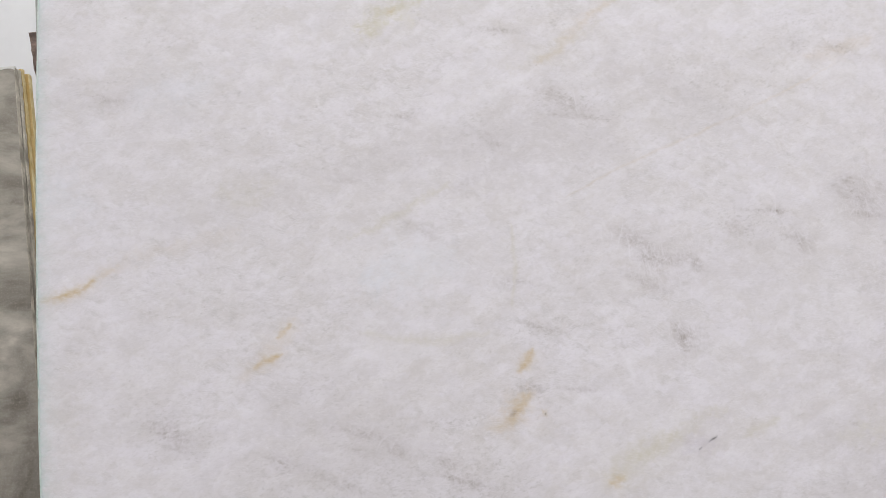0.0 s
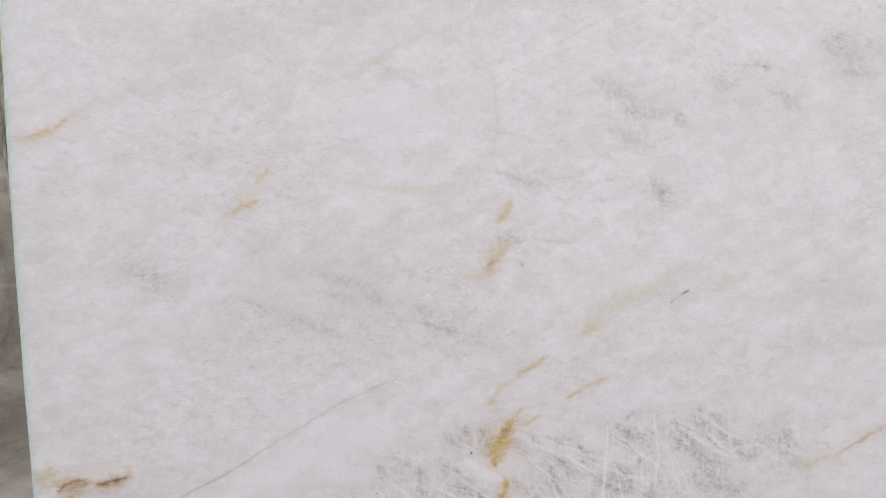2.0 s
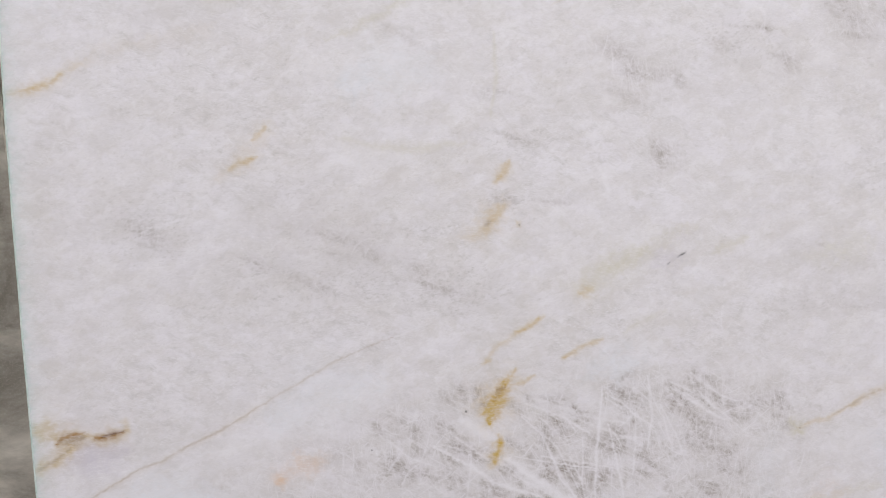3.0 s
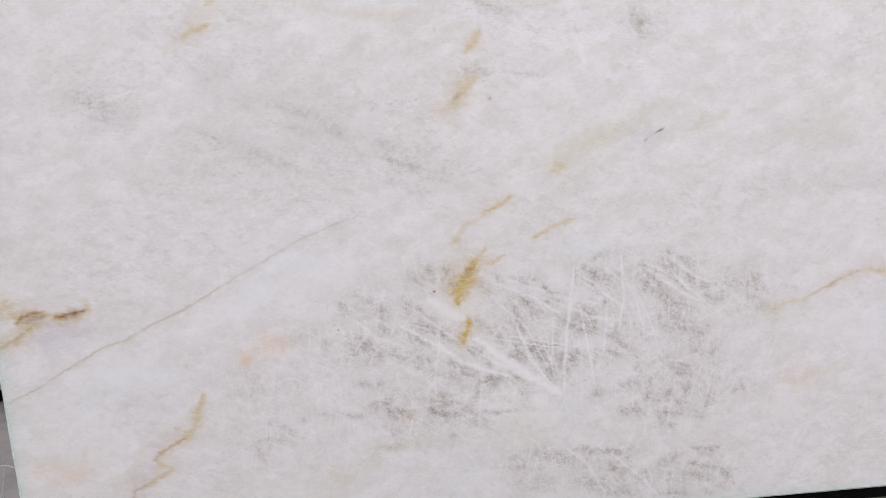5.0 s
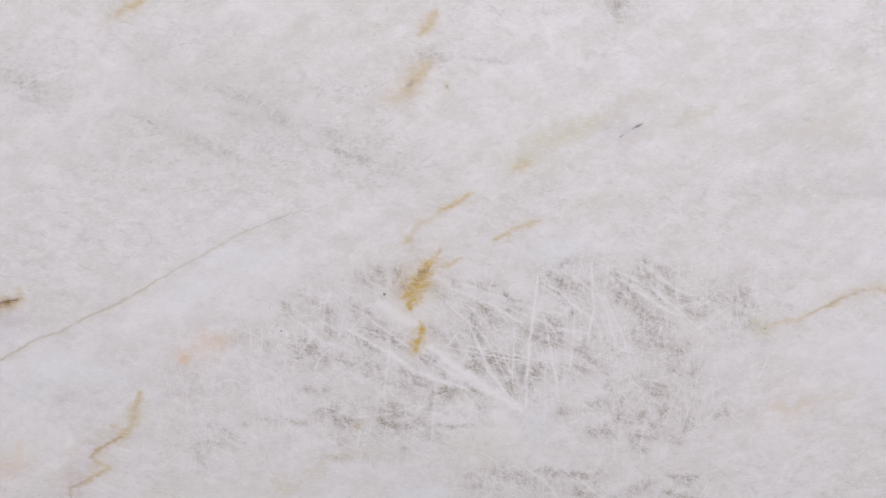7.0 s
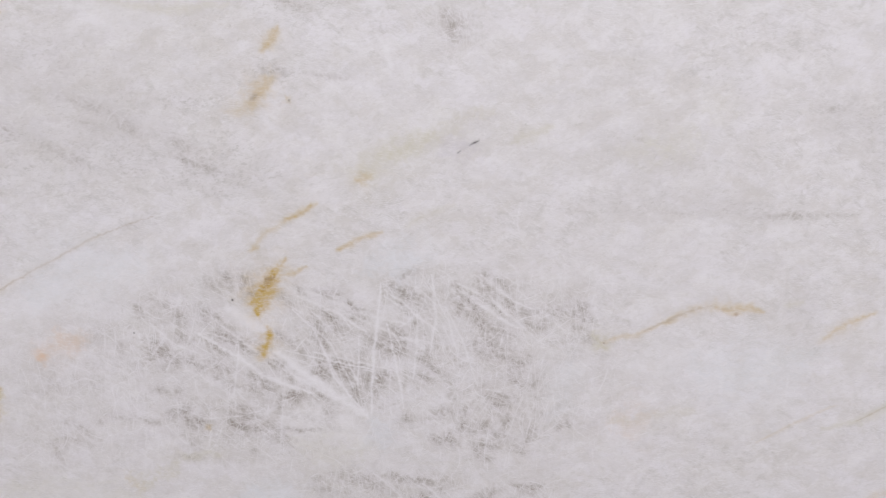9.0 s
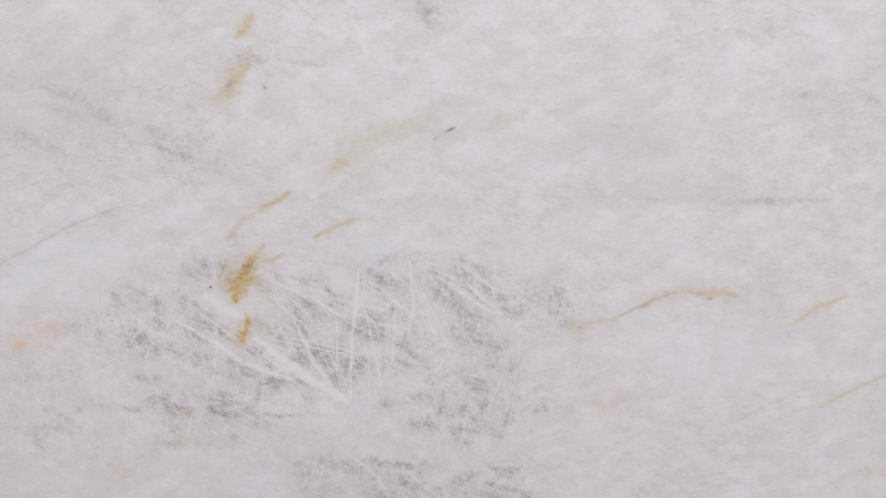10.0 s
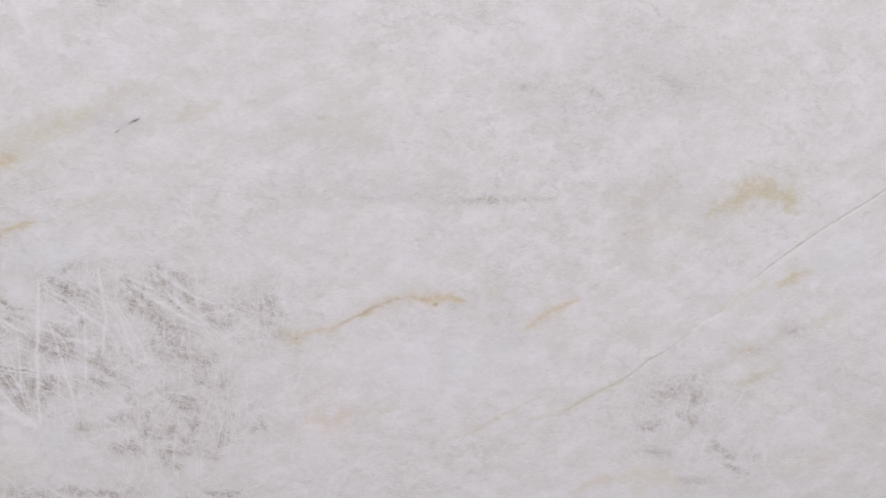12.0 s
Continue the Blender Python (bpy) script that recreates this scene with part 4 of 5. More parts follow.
pocket(0.835, 0.552, 0.0175, 0.0143, -4, 0.40)
pocket(0.909, 0.536, 0.0129, 0.0080, -4, 0.57)
pocket(0.767, 0.448, 0.0163, 0.0098, -35, 0.40)
pocket(0.689, 0.441, 0.0096, 0.0064, -4, 0.34)
pocket(1.037, 0.446, 0.0240, 0.0103, -58, 0.80)
pocket(1.064, 0.484, 0.0237, 0.0119, -38, 0.75)
pocket(1.034, 0.474, 0.0187, 0.0085, -58, 0.63)
pocket(1.102, 0.512, 0.0135, 0.0068, -33, 0.69)
pocket(1.074, 0.390, 0.0215, 0.0124, 6, 1.15)
pocket(1.038, 0.395, 0.0156, 0.0104, -63, 1.03)
pocket(1.039, 0.372, 0.0117, 0.0083, -4, 0.92)
pocket(1.048, 0.436, 0.0138, 0.0086, -72, 0.80)
pocket(1.115, 0.387, 0.0203, 0.0076, -14, 0.92)
pocket(1.119, 0.414, 0.0122, 0.0105, -62, 0.57)
pocket(1.091, 0.364, 0.0158, 0.0106, -63, 0.92)
pocket(1.106, 0.336, 0.0160, 0.0098, -63, 0.92)
pocket(1.114, 0.313, 0.0125, 0.0089, -63, 1.03)
pocket(1.151, 0.360, 0.0142, 0.0106, -62, 0.80)
pocket(1.144, 0.333, 0.0125, 0.0089, -62, 0.69)
pocket(1.164, 0.376, 0.0101, 0.0067, -4, 0.57)
pocket(1.149, 0.439, 0.0154, 0.0119, -24, 0.69)
pocket(1.188, 0.431, 0.0185, 0.0101, -4, 0.69)
pocket(1.195, 0.450, 0.0277, 0.0086, -33, 0.75)
pocket(1.206, 0.539, 0.0233, 0.0100, -8, 0.80)
pocket(1.176, 0.552, 0.0132, 0.0083, -3, 0.57)
pocket(1.200, 0.512, 0.0189, 0.0086, -42, 0.69)
pocket(1.212, 0.576, 0.0144, 0.0072, 43, 0.57)
pocket(1.331, 0.524, 0.0139, 0.0104, -32, 0.86)
pocket(1.313, 0.515, 0.0183, 0.0067, 83, 0.75)
pocket(1.313, 0.547, 0.0100, 0.0084, -3, 0.57)
pocket(1.345, 0.506, 0.0193, 0.0105, -46, 0.69)
pocket(1.381, 0.511, 0.0247, 0.0071, -42, 0.80)
pocket(1.369, 0.543, 0.0280, 0.0140, -46, 0.52)
pocket(1.361, 0.568, 0.0156, 0.0095, -60, 0.52)
pocket(1.355, 0.472, 0.0283, 0.0124, -42, 0.69)
pocket(1.378, 0.433, 0.0330, 0.0174, -14, 0.57)
pocket(1.356, 0.415, 0.0264, 0.0097, -23, 0.57)
pocket(1.343, 0.438, 0.0135, 0.0076, 81, 0.57)
pocket(1.399, 0.407, 0.0223, 0.0095, -4, 0.57)
pocket(1.424, 0.398, 0.0150, 0.0083, 60, 0.57)
pocket(1.409, 0.517, 0.0141, 0.0071, -51, 0.80)
pocket(1.390, 0.558, 0.0173, 0.0069, -23, 0.57)
pocket(1.262, 0.383, 0.0281, 0.0088, -29, 0.69)
pocket(1.235, 0.400, 0.0175, 0.0070, -33, 0.57)
pocket(1.241, 0.365, 0.0190, 0.0052, -14, 0.69)
pocket(1.247, 0.509, 0.0084, 0.0067, -4, 0.46)
pocket(1.223, 0.480, 0.0167, 0.0075, 80, 0.46)
pocket(1.001, 0.544, 0.0150, 0.0067, -43, 0.46)
pocket(0.966, 0.532, 0.0113, 0.0105, -4, 0.40)
pocket(0.980, 0.514, 0.0106, 0.0073, -4, 0.46)
pocket(1.047, 0.532, 0.0182, 0.0083, -24, 0.52)
pocket(1.117, 0.499, 0.0183, 0.0075, -14, 0.63)
pocket(0.963, 0.448, 0.0215, 0.0091, -19, 0.52)
pocket(0.994, 0.422, 0.0218, 0.0067, -24, 0.57)
pocket(0.944, 0.394, 0.0186, 0.0110, -34, 0.92)
pocket(0.968, 0.375, 0.0224, 0.0069, -54, 0.80)
pocket(1.071, 0.538, 0.0114, 0.0065, -4, 0.46)
pocket(1.500, 0.499, 0.0189, 0.0137, -4, 0.46)
pocket(1.537, 0.503, 0.0140, 0.0074, 71, 0.63)
pocket(1.554, 0.484, 0.0078, 0.0052, -4, 0.69)
pocket(1.538, 0.466, 0.0121, 0.0078, -4, 0.52)
pocket(1.447, 0.496, 0.0215, 0.0116, 17, 0.46)
pocket(1.453, 0.470, 0.0223, 0.0103, -4, 0.46)
pocket(1.555, 0.514, 0.0078, 0.0060, -3, 0.57)
pocket(1.564, 0.446, 0.0174, 0.0104, -4, 0.40)
pocket(1.425, 0.356, 0.0173, 0.0095, -4, 0.52)
pocket(1.456, 0.354, 0.0121, 0.0078, 82, 0.46)
pocket(1.385, 0.326, 0.0239, 0.0111, 6, 0.57)
pocket(0.445, 0.330, 0.0087, 0.0063, -4, 0.32)
pocket(0.468, 0.332, 0.0174, 0.0095, -4, 0.22)
pocket(0.544, 0.363, 0.0103, 0.0063, -4, 0.22)
pocket(0.547, 0.252, 0.0213, 0.0074, -37, 0.32)
pocket(0.559, 0.244, 0.0081, 0.0064, -5, 0.38)
pocket(0.519, 0.266, 0.0104, 0.0064, -5, 0.25)
pocket(0.516, 0.234, 0.0088, 0.0064, -5, 0.38)
pocket(0.540, 0.227, 0.0242, 0.0073, -10, 0.28)
pocket(0.486, 0.220, 0.0072, 0.0048, -5, 0.44)
pocket(0.495, 0.200, 0.0190, 0.0069, -67, 0.38)
pocket(0.588, 0.267, 0.0089, 0.0072, -4, 0.32)
pocket(0.635, 0.277, 0.0243, 0.0073, -4, 0.25)
pocket(0.688, 0.270, 0.0179, 0.0089, -4, 0.40)
pocket(0.734, 0.286, 0.0143, 0.0109, 48, 0.57)
pocket(0.758, 0.292, 0.0144, 0.0102, 58, 0.69)
pocket(0.764, 0.272, 0.0185, 0.0093, -36, 0.69)
pocket(0.792, 0.269, 0.0217, 0.0117, -25, 0.69)
pocket(0.777, 0.220, 0.0188, 0.0102, -36, 0.46)
pocket(0.771, 0.195, 0.0248, 0.0066, 6, 0.46)
pocket(0.714, 0.338, 0.0137, 0.0089, -4, 0.46)
pocket(0.747, 0.336, 0.0119, 0.0077, 77, 0.52)
pocket(0.509, 0.342, 0.0135, 0.0087, -4, 0.19)
pocket(0.851, 0.285, 0.0145, 0.0077, -35, 0.46)
pocket(0.876, 0.302, 0.0215, 0.0066, -4, 0.52)
pocket(0.857, 0.266, 0.0203, 0.0093, -25, 0.69)
pocket(0.881, 0.257, 0.0220, 0.0119, -25, 0.69)
pocket(0.905, 0.252, 0.0124, 0.0075, 17, 0.69)
pocket(0.889, 0.282, 0.0216, 0.0100, -4, 0.52)
pocket(0.896, 0.206, 0.0075, 0.0059, -5, 0.57)
pocket(0.855, 0.352, 0.0123, 0.0098, -4, 0.52)
pocket(0.832, 0.363, 0.0180, 0.0065, -4, 0.46)
pocket(0.901, 0.341, 0.0181, 0.0148, -4, 0.46)
pocket(0.934, 0.346, 0.0182, 0.0116, -4, 0.69)
pocket(0.983, 0.325, 0.0214, 0.0107, 17, 0.98)
pocket(1.019, 0.335, 0.0167, 0.0083, -4, 0.57)
pocket(1.038, 0.323, 0.0187, 0.0077, -20, 0.80)
pocket(0.954, 0.308, 0.0208, 0.0069, 83, 0.57)
pocket(0.988, 0.281, 0.0251, 0.0067, -4, 0.63)
pocket(1.049, 0.295, 0.0250, 0.0160, -63, 0.57)
pocket(1.053, 0.262, 0.0220, 0.0101, -4, 0.57)
pocket(0.993, 0.255, 0.0352, 0.0067, 1, 0.75)
pocket(0.939, 0.258, 0.0217, 0.0117, -4, 0.57)
pocket(0.952, 0.233, 0.0218, 0.0118, -4, 0.52)
pocket(1.017, 0.272, 0.0185, 0.0135, -4, 0.46)
pocket(1.206, 0.277, 0.0146, 0.0109, -62, 0.46)
pocket(1.267, 0.291, 0.0138, 0.0095, -4, 0.46)
pocket(1.267, 0.233, 0.0147, 0.0095, -4, 0.69)
pocket(1.286, 0.239, 0.0163, 0.0094, 60, 0.63)
pocket(1.317, 0.269, 0.0185, 0.0079, 81, 0.69)
pocket(1.290, 0.296, 0.0095, 0.0069, -4, 0.57)
pocket(1.347, 0.208, 0.0197, 0.0084, -52, 0.75)
pocket(1.367, 0.220, 0.0193, 0.0114, -4, 0.57)
pocket(1.366, 0.194, 0.0150, 0.0079, -5, 0.57)
pocket(1.359, 0.264, 0.0139, 0.0105, -4, 0.57)
pocket(1.391, 0.244, 0.0131, 0.0096, -4, 0.57)
pocket(1.402, 0.269, 0.0150, 0.0070, 81, 0.57)
pocket(1.446, 0.239, 0.0264, 0.0070, 77, 0.57)
pocket(1.508, 0.261, 0.0097, 0.0062, 82, 0.57)
pocket(1.528, 0.266, 0.0080, 0.0062, -4, 0.57)
pocket(1.429, 0.208, 0.0194, 0.0106, -4, 0.46)
pocket(1.118, 0.142, 0.0368, 0.0175, -15, 0.52)
pocket(1.075, 0.157, 0.0257, 0.0112, -5, 0.40)
pocket(1.026, 0.143, 0.0120, 0.0094, -5, 0.46)
pocket(1.198, 0.147, 0.0455, 0.0079, -8, 0.63)
pocket(1.238, 0.143, 0.0280, 0.0070, -5, 0.57)
pocket(1.273, 0.129, 0.0154, 0.0082, 81, 0.52)
pocket(1.248, 0.105, 0.0279, 0.0113, 0, 0.69)
pocket(1.211, 0.072, 0.0527, 0.0211, -5, 0.40)
pocket(1.361, 0.109, 0.0275, 0.0120, 28, 0.52)
pocket(1.430, 0.134, 0.0143, 0.0071, -5, 0.69)
pocket(1.457, 0.130, 0.0228, 0.0070, 6, 0.69)
pocket(1.424, 0.097, 0.0197, 0.0081, -5, 0.63)
pocket(1.450, 0.088, 0.0234, 0.0081, -5, 0.57)
pocket(1.496, 0.063, 0.0197, 0.0108, -52, 0.63)
pocket(1.433, 0.069, 0.0234, 0.0099, -5, 0.57)
pocket(1.383, 0.032, 0.0234, 0.0099, -5, 0.63)
pocket(1.454, 0.027, 0.0145, 0.0072, -5, 0.57)
pocket(1.485, 0.038, 0.0163, 0.0073, -5, 0.52)
pocket(1.062, 0.088, 0.0519, 0.0207, -5, 0.34)
pocket(1.038, 0.121, 0.0258, 0.0094, -5, 0.46)
pocket(1.261, 0.043, 0.0355, 0.0098, -5, 0.52)
pocket(1.215, 0.529, 0.0260, 0.0091, -12, 0.70)
pocket(1.178, 0.442, 0.0223, 0.0105, -24, 0.80)
pocket(1.108, 0.491, 0.0219, 0.0090, -13, 0.60)
pocket(1.091, 0.382, 0.0196, 0.0157, -25, 0.80)
pocket(1.131, 0.353, 0.0205, 0.0109, -48, 0.70)
pocket(1.186, 0.421, 0.0207, 0.0124, 20, 0.70)
pocket(1.241, 0.403, 0.0162, 0.0094, -2, 0.50)
pocket(1.317, 0.506, 0.0230, 0.0061, -45, 0.60)
pocket(1.368, 0.546, 0.0230, 0.0061, -45, 0.60)
pocket(1.391, 0.457, 0.0299, 0.0150, -13, 0.60)
pocket(1.379, 0.420, 0.0206, 0.0096, -2, 0.50)
pocket(1.436, 0.397, 0.0180, 0.0120, 59, 0.50)
pocket(1.391, 0.311, 0.0210, 0.0098, -2, 0.45)
pocket(1.296, 0.230, 0.0157, 0.0114, -36, 0.60)
pocket(1.328, 0.257, 0.0140, 0.0098, -3, 0.50)
pocket(1.433, 0.342, 0.0098, 0.0140, -2, 0.40)
pocket(1.551, 0.501, 0.0172, 0.0101, -54, 0.50)
pocket(1.570, 0.484, 0.0084, 0.0056, -1, 0.60)
pocket(2.306, 0.310, 0.0380, 0.0198, 31, 0.50)
pocket(2.345, 0.249, 0.0220, 0.0119, -22, 0.60)
pocket(2.266, 0.234, 0.0263, 0.0139, 19, 0.45)
pocket(2.352, 0.296, 0.0225, 0.0139, -40, 0.50)
pocket(2.282, 0.179, 0.0275, 0.0097, -3, 0.40)
pocket(2.421, 0.172, 0.0296, 0.0104, -23, 0.45)
pocket(2.449, 0.134, 0.0264, 0.0070, -23, 0.50)
pocket(2.368, 0.113, 0.0281, 0.0083, -3, 0.40)
pocket(2.534, 0.419, 0.0182, 0.0083, -11, 0.40)
pocket(2.458, 0.386, 0.0235, 0.0094, 9, 0.35)
pocket(1.649, 0.832, 0.0107, 0.0047, 10, 0.50)
pocket(1.923, 0.686, 0.0425, 0.0050, 4, 0.45)
pocket(2.004, 0.688, 0.0287, 0.0043, -1, 0.40)
pocket(1.713, 0.693, 0.0275, 0.0041, -1, 0.30)
pocket(1.997, 0.883, 0.0139, 0.0062, 0, 0.40)
pocket(2.118, 0.874, 0.0215, 0.0100, -14, 0.35)
pocket(2.259, 0.894, 0.0293, 0.0103, -18, 0.35)
pocket(1.534, 1.290, 0.0208, 0.0069, -9, 0.63)
pocket(1.497, 1.293, 0.0261, 0.0052, -4, 0.36)
pocket(1.719, 1.306, 0.0437, 0.0210, -14, 0.45)
pocket(1.739, 1.267, 0.0354, 0.0089, -4, 0.45)
pocket(1.699, 1.344, 0.0213, 0.0089, -4, 0.45)
pocket(1.672, 1.336, 0.0106, 0.0071, -4, 0.45)
pocket(1.301, 1.037, 0.0247, 0.0148, -34, 0.54)
pocket(1.295, 1.201, 0.0291, 0.0120, 6, 0.41)
pocket(1.343, 1.192, 0.0183, 0.0117, -34, 0.41)
pocket(1.215, 1.249, 0.0368, 0.0167, -24, 0.36)
pocket(1.247, 1.210, 0.0254, 0.0136, -4, 0.36)
pocket(1.581, 1.217, 0.0205, 0.0136, -24, 0.41)
pocket(1.570, 1.230, 0.0227, 0.0078, -4, 0.32)
pocket(0.972, 0.959, 0.0212, 0.0098, -5, 0.45)
pocket(1.006, 1.081, 0.0362, 0.0066, -14, 0.36)
pocket(1.076, 0.948, 0.0329, 0.0066, -5, 0.32)
pocket(0.246, 0.930, 0.0387, 0.0139, -20, 0.45)
pocket(0.267, 0.904, 0.0230, 0.0092, -5, 0.36)
pocket(0.633, 0.895, 0.0475, 0.0111, -15, 0.41)
pocket(0.687, 0.862, 0.0318, 0.0127, -20, 0.41)
pocket(0.620, 0.863, 0.0205, 0.0079, -5, 0.32)
pocket(0.787, 0.826, 0.0239, 0.0112, -15, 0.45)
pocket(0.818, 0.789, 0.0479, 0.0096, -17, 0.45)
pocket(0.463, 0.854, 0.0313, 0.0109, -20, 0.36)
pocket(0.571, 0.806, 0.0392, 0.0094, -17, 0.36)
pocket(1.099, 1.554, 0.0507, 0.0186, -24, 0.36)
pocket(1.120, 1.522, 0.0597, 0.0068, -6, 0.36)
pocket(1.713, 1.640, 0.0235, 0.0126, -3, 0.41)
pocket(1.618, 1.658, 0.0173, 0.0138, -56, 0.32)
pocket(0.967, 1.720, 0.0375, 0.0051, -6, 0.41)
pocket(0.934, 1.478, 0.0283, 0.0133, -34, 0.36)
pocket(0.748, 1.544, 0.0215, 0.0050, -9, 0.41)
pocket(0.150, 1.615, 0.0318, 0.0064, -14, 0.41)
pocket(0.173, 1.611, 0.0159, 0.0048, -3, 0.36)
pocket(0.622, 1.414, 0.0212, 0.0049, -4, 0.36)
pocket(1.229, 1.158, 0.0333, 0.0117, -24, 0.32)
pocket(1.437, 1.263, 0.0259, 0.0173, -4, 0.27)
pocket(0.956, 1.178, 0.0132, 0.0362, 75, 0.23)
pocket(0.777, 1.297, 0.0491, 0.0082, -29, 0.23)
pocket(0.880, 1.397, 0.0504, 0.0084, 26, 0.18)

# fine white strands, thick where the quartz is glassy
rng = np.random.RandomState(7)
where = np.clip(np.maximum(crystal, 0.9 * pockets), 0, 0.6) ** 1.3
for k in range(13000):
    i, j = rng.randint(NU), rng.randint(NV)
    pick, lie, bend, long, thin, bright = rng.rand(), rng.randn(), rng.randn(), rng.rand(), rng.rand(), rng.rand()
    if rng.rand() < 2.2 * where[j, i]:
        slope = 84 + 13 * lie if pick < 0.42 else -38 + 11 * lie if pick < 0.78 else 20 + 16 * lie
        strand_stroke(gu[i], gv[j], slope, 0.012 + 0.055 * long ** 2, 0.0007 + 0.0009 * thin ** 2, 0.12 + 0.45 * bright, 0.35 * bend)

# flow of the stone: flat in the lower part, falling to the right higher up
low_u, low_v = turned(U + 2 * WU, V + 2 * WV, 4)
high_u, high_v = turned(U + 2 * WU, V + 2 * WV, -30)
blend = step(V + 0.25 * U + 0.2 * perlin(U * 2, V * 2, 41), 1.35, 1.75)
streak = fbm(low_u * 30, low_v * 95, 3, 51, 0.65) * (1 - blend) + fbm(high_u * 30, high_v * 95, 3, 61, 0.65) * blend
chips = fbm(low_u * 75, low_v * 150, 2, 71, 0.7)
big = fbm(U * 2.6 + 3, V * 3.6, 4, 81)
mid = fbm(low_u * 9, low_v * 16, 4, 91)

uneven = step(fbm(low_u * 20, low_v * 28, 3, 131, 0.6), -0.5, 0.4)
crystal = np.maximum(crystal, 0.4 * flake)
glass = np.clip(crystal * (0.35 + 0.65 * uneven), 0, 1) * (1 - 0.6 * np.clip(strand, 0, 1))
flecks = np.clip(flake * (0.26 + 0.5 * step(streak + 0.35 * chips, -0.25, 0.5)) + (0.2 + 0.16 * step(V, 0.75, 1.2)) * step(streak + 0.3 * mid, 0.1, 0.7) * step(big + 0.4 * mid, -0.4, 0.4), 0, 1)
white = np.clip(strand * 1.0 + 0.35 * step(mid - 0.3 * chips, 0.2, 0.7), 0, 1)
plate = step(fbm(low_u * 14 + 5, low_v * 24, 4, 141, 0.6), -0.12, 0.12)
plate_up = step(fbm(high_u * 11, high_v * 26, 4, 151, 0.6), -0.1, 0.1)
cloud = np.clip(0.42 + 0.52 * big + 0.42 * mid + 0.25 * streak + 0.3 * (plate - 0.5) + 0.22 * (plate_up - 0.5), 0, 1)
rim_gap = np.minimum(np.minimum(U0, SLAB_L - U0), np.minimum(V, SLAB_H - V)) + 0.7 * WU + 0.004 * MOTTLE
rim = np.clip((0.5 * np.exp(-np.maximum(rim_gap, 0) / 0.016) + 0.45 * np.exp(-np.maximum(rim_gap, 0) / 0.005)) * (0.9 + 0.9 * MOTTLE + 0.4 * FINE), 0, 0.85)

white_slab = tagged(new("stone_slab"), "white quartzite slab with gold veins leaning on a rack", "stone slab", "slabs in the hall", "thing")
white_slab.matrix_world = RACK

me = bpy.data.meshes.new("polished_face")
index = np.arange(NU * NV).reshape(NV, NU)
quads = np.stack([index[:-1, :-1], index[:-1, 1:], index[1:, 1:], index[1:, :-1]], -1).reshape(-1, 4)
me.vertices.add(NU * NV)
me.vertices.foreach_set("co", np.stack([U, np.zeros_like(U), V], -1).astype(np.float32).ravel())
me.loops.add(quads.size)
me.loops.foreach_set("vertex_index", quads.astype(np.int32).ravel())
me.polygons.add(len(quads))
me.polygons.foreach_set("loop_start", np.arange(0, quads.size, 4, dtype=np.int32))
me.update(calc_edges=True)
for name, layers in (("quartz", (glass, white, cloud, rim)), ("stain", [stain[..., c] for c in range(4)])):
    layer = me.attributes.new(name, "FLOAT_COLOR", "POINT")
    layer.data.foreach_set("color", np.stack(layers, -1).astype(np.float32).ravel())
layer = me.attributes.new("flake", "FLOAT", "POINT")
layer.data.foreach_set("value", flecks.astype(np.float32).ravel())
layer = me.attributes.new("pocket", "FLOAT", "POINT")
layer.data.foreach_set("value", (pockets * (1 - 0.5 * np.clip(strand, 0, 1))).astype(np.float32).ravel())
me.materials.append(QUARTZITE)
child("polished_face", me, white_slab, "polished white face with grey quartz and ochre veins")


def perimeter(length, height, pace, wobble, seed):
    """Points round a slab's outline with the outward way at each, and a chip depth."""
    pts = []
    sides = (((0, 0), (1, 0), length, (0, -1)), ((length, 0), (0, 1), height, (1, 0)),
             ((length, height), (-1, 0), length, (0, 1)), ((0, height), (0, -1), height, (-1, 0)))
    for (x, z), (dx, dz), run, out in sides:
        n = int(run / pace)
        for k in range(n):
            s = run * k / n
            px, pz = x + dx * s, z + dz * s
            chip = wobble * (noise.noise((px * 9, pz * 9, seed)) + 0.6 * noise.noise((px * 40, pz * 40, seed + 5)))
            pts.append((px, pz, out if k else (0, 0), chip))
    return pts


def slab_rim(name, length, height, thick, chamfer, mat, parent, label, wobble=0.0008, pace=0.012, seed=1.0, chips=(), bowed=False, skew=0.0):
    """The ground rim of a slab: chamfer, sawn edge and back arris, slightly uneven."""
    ring = perimeter(length, height, pace, wobble, seed)
    verts, n = [], len(ring)
    for px, pz, out, chip in ring:
        for cu, depth in chips:
            if pz < 0.001 and abs(px - cu) < 0.03:
                chip -= depth * max(0, 1 - abs(px - cu) / 0.03) * (0.6 + 0.8 * noise.noise((px * 150, 3, seed)))
        ix, iz = min(max(px, chamfer), length - chamfer), min(max(pz, chamfer), height - chamfer)
        ox, oz = px + out[0] * chip, pz + out[1] * chip
        bow = float(end_bow(pz)) * max(0, 1 - px / 0.3) if bowed else -skew * pz
        verts += [(ix + bow, 0.0, iz), (ox + bow, chamfer * 0.9, oz), (ox + bow, thick - 0.002, oz), (ix + bow, thick, iz)]
    faces = []
    for k in range(n):
        a, b = 4 * k, 4 * ((k + 1) % n)
        for j in range(3):
            faces.append((a + j, a + j + 1, b + j + 1, b + j))
    return child(name, mesh_from(name, verts, faces, mat), parent, label)


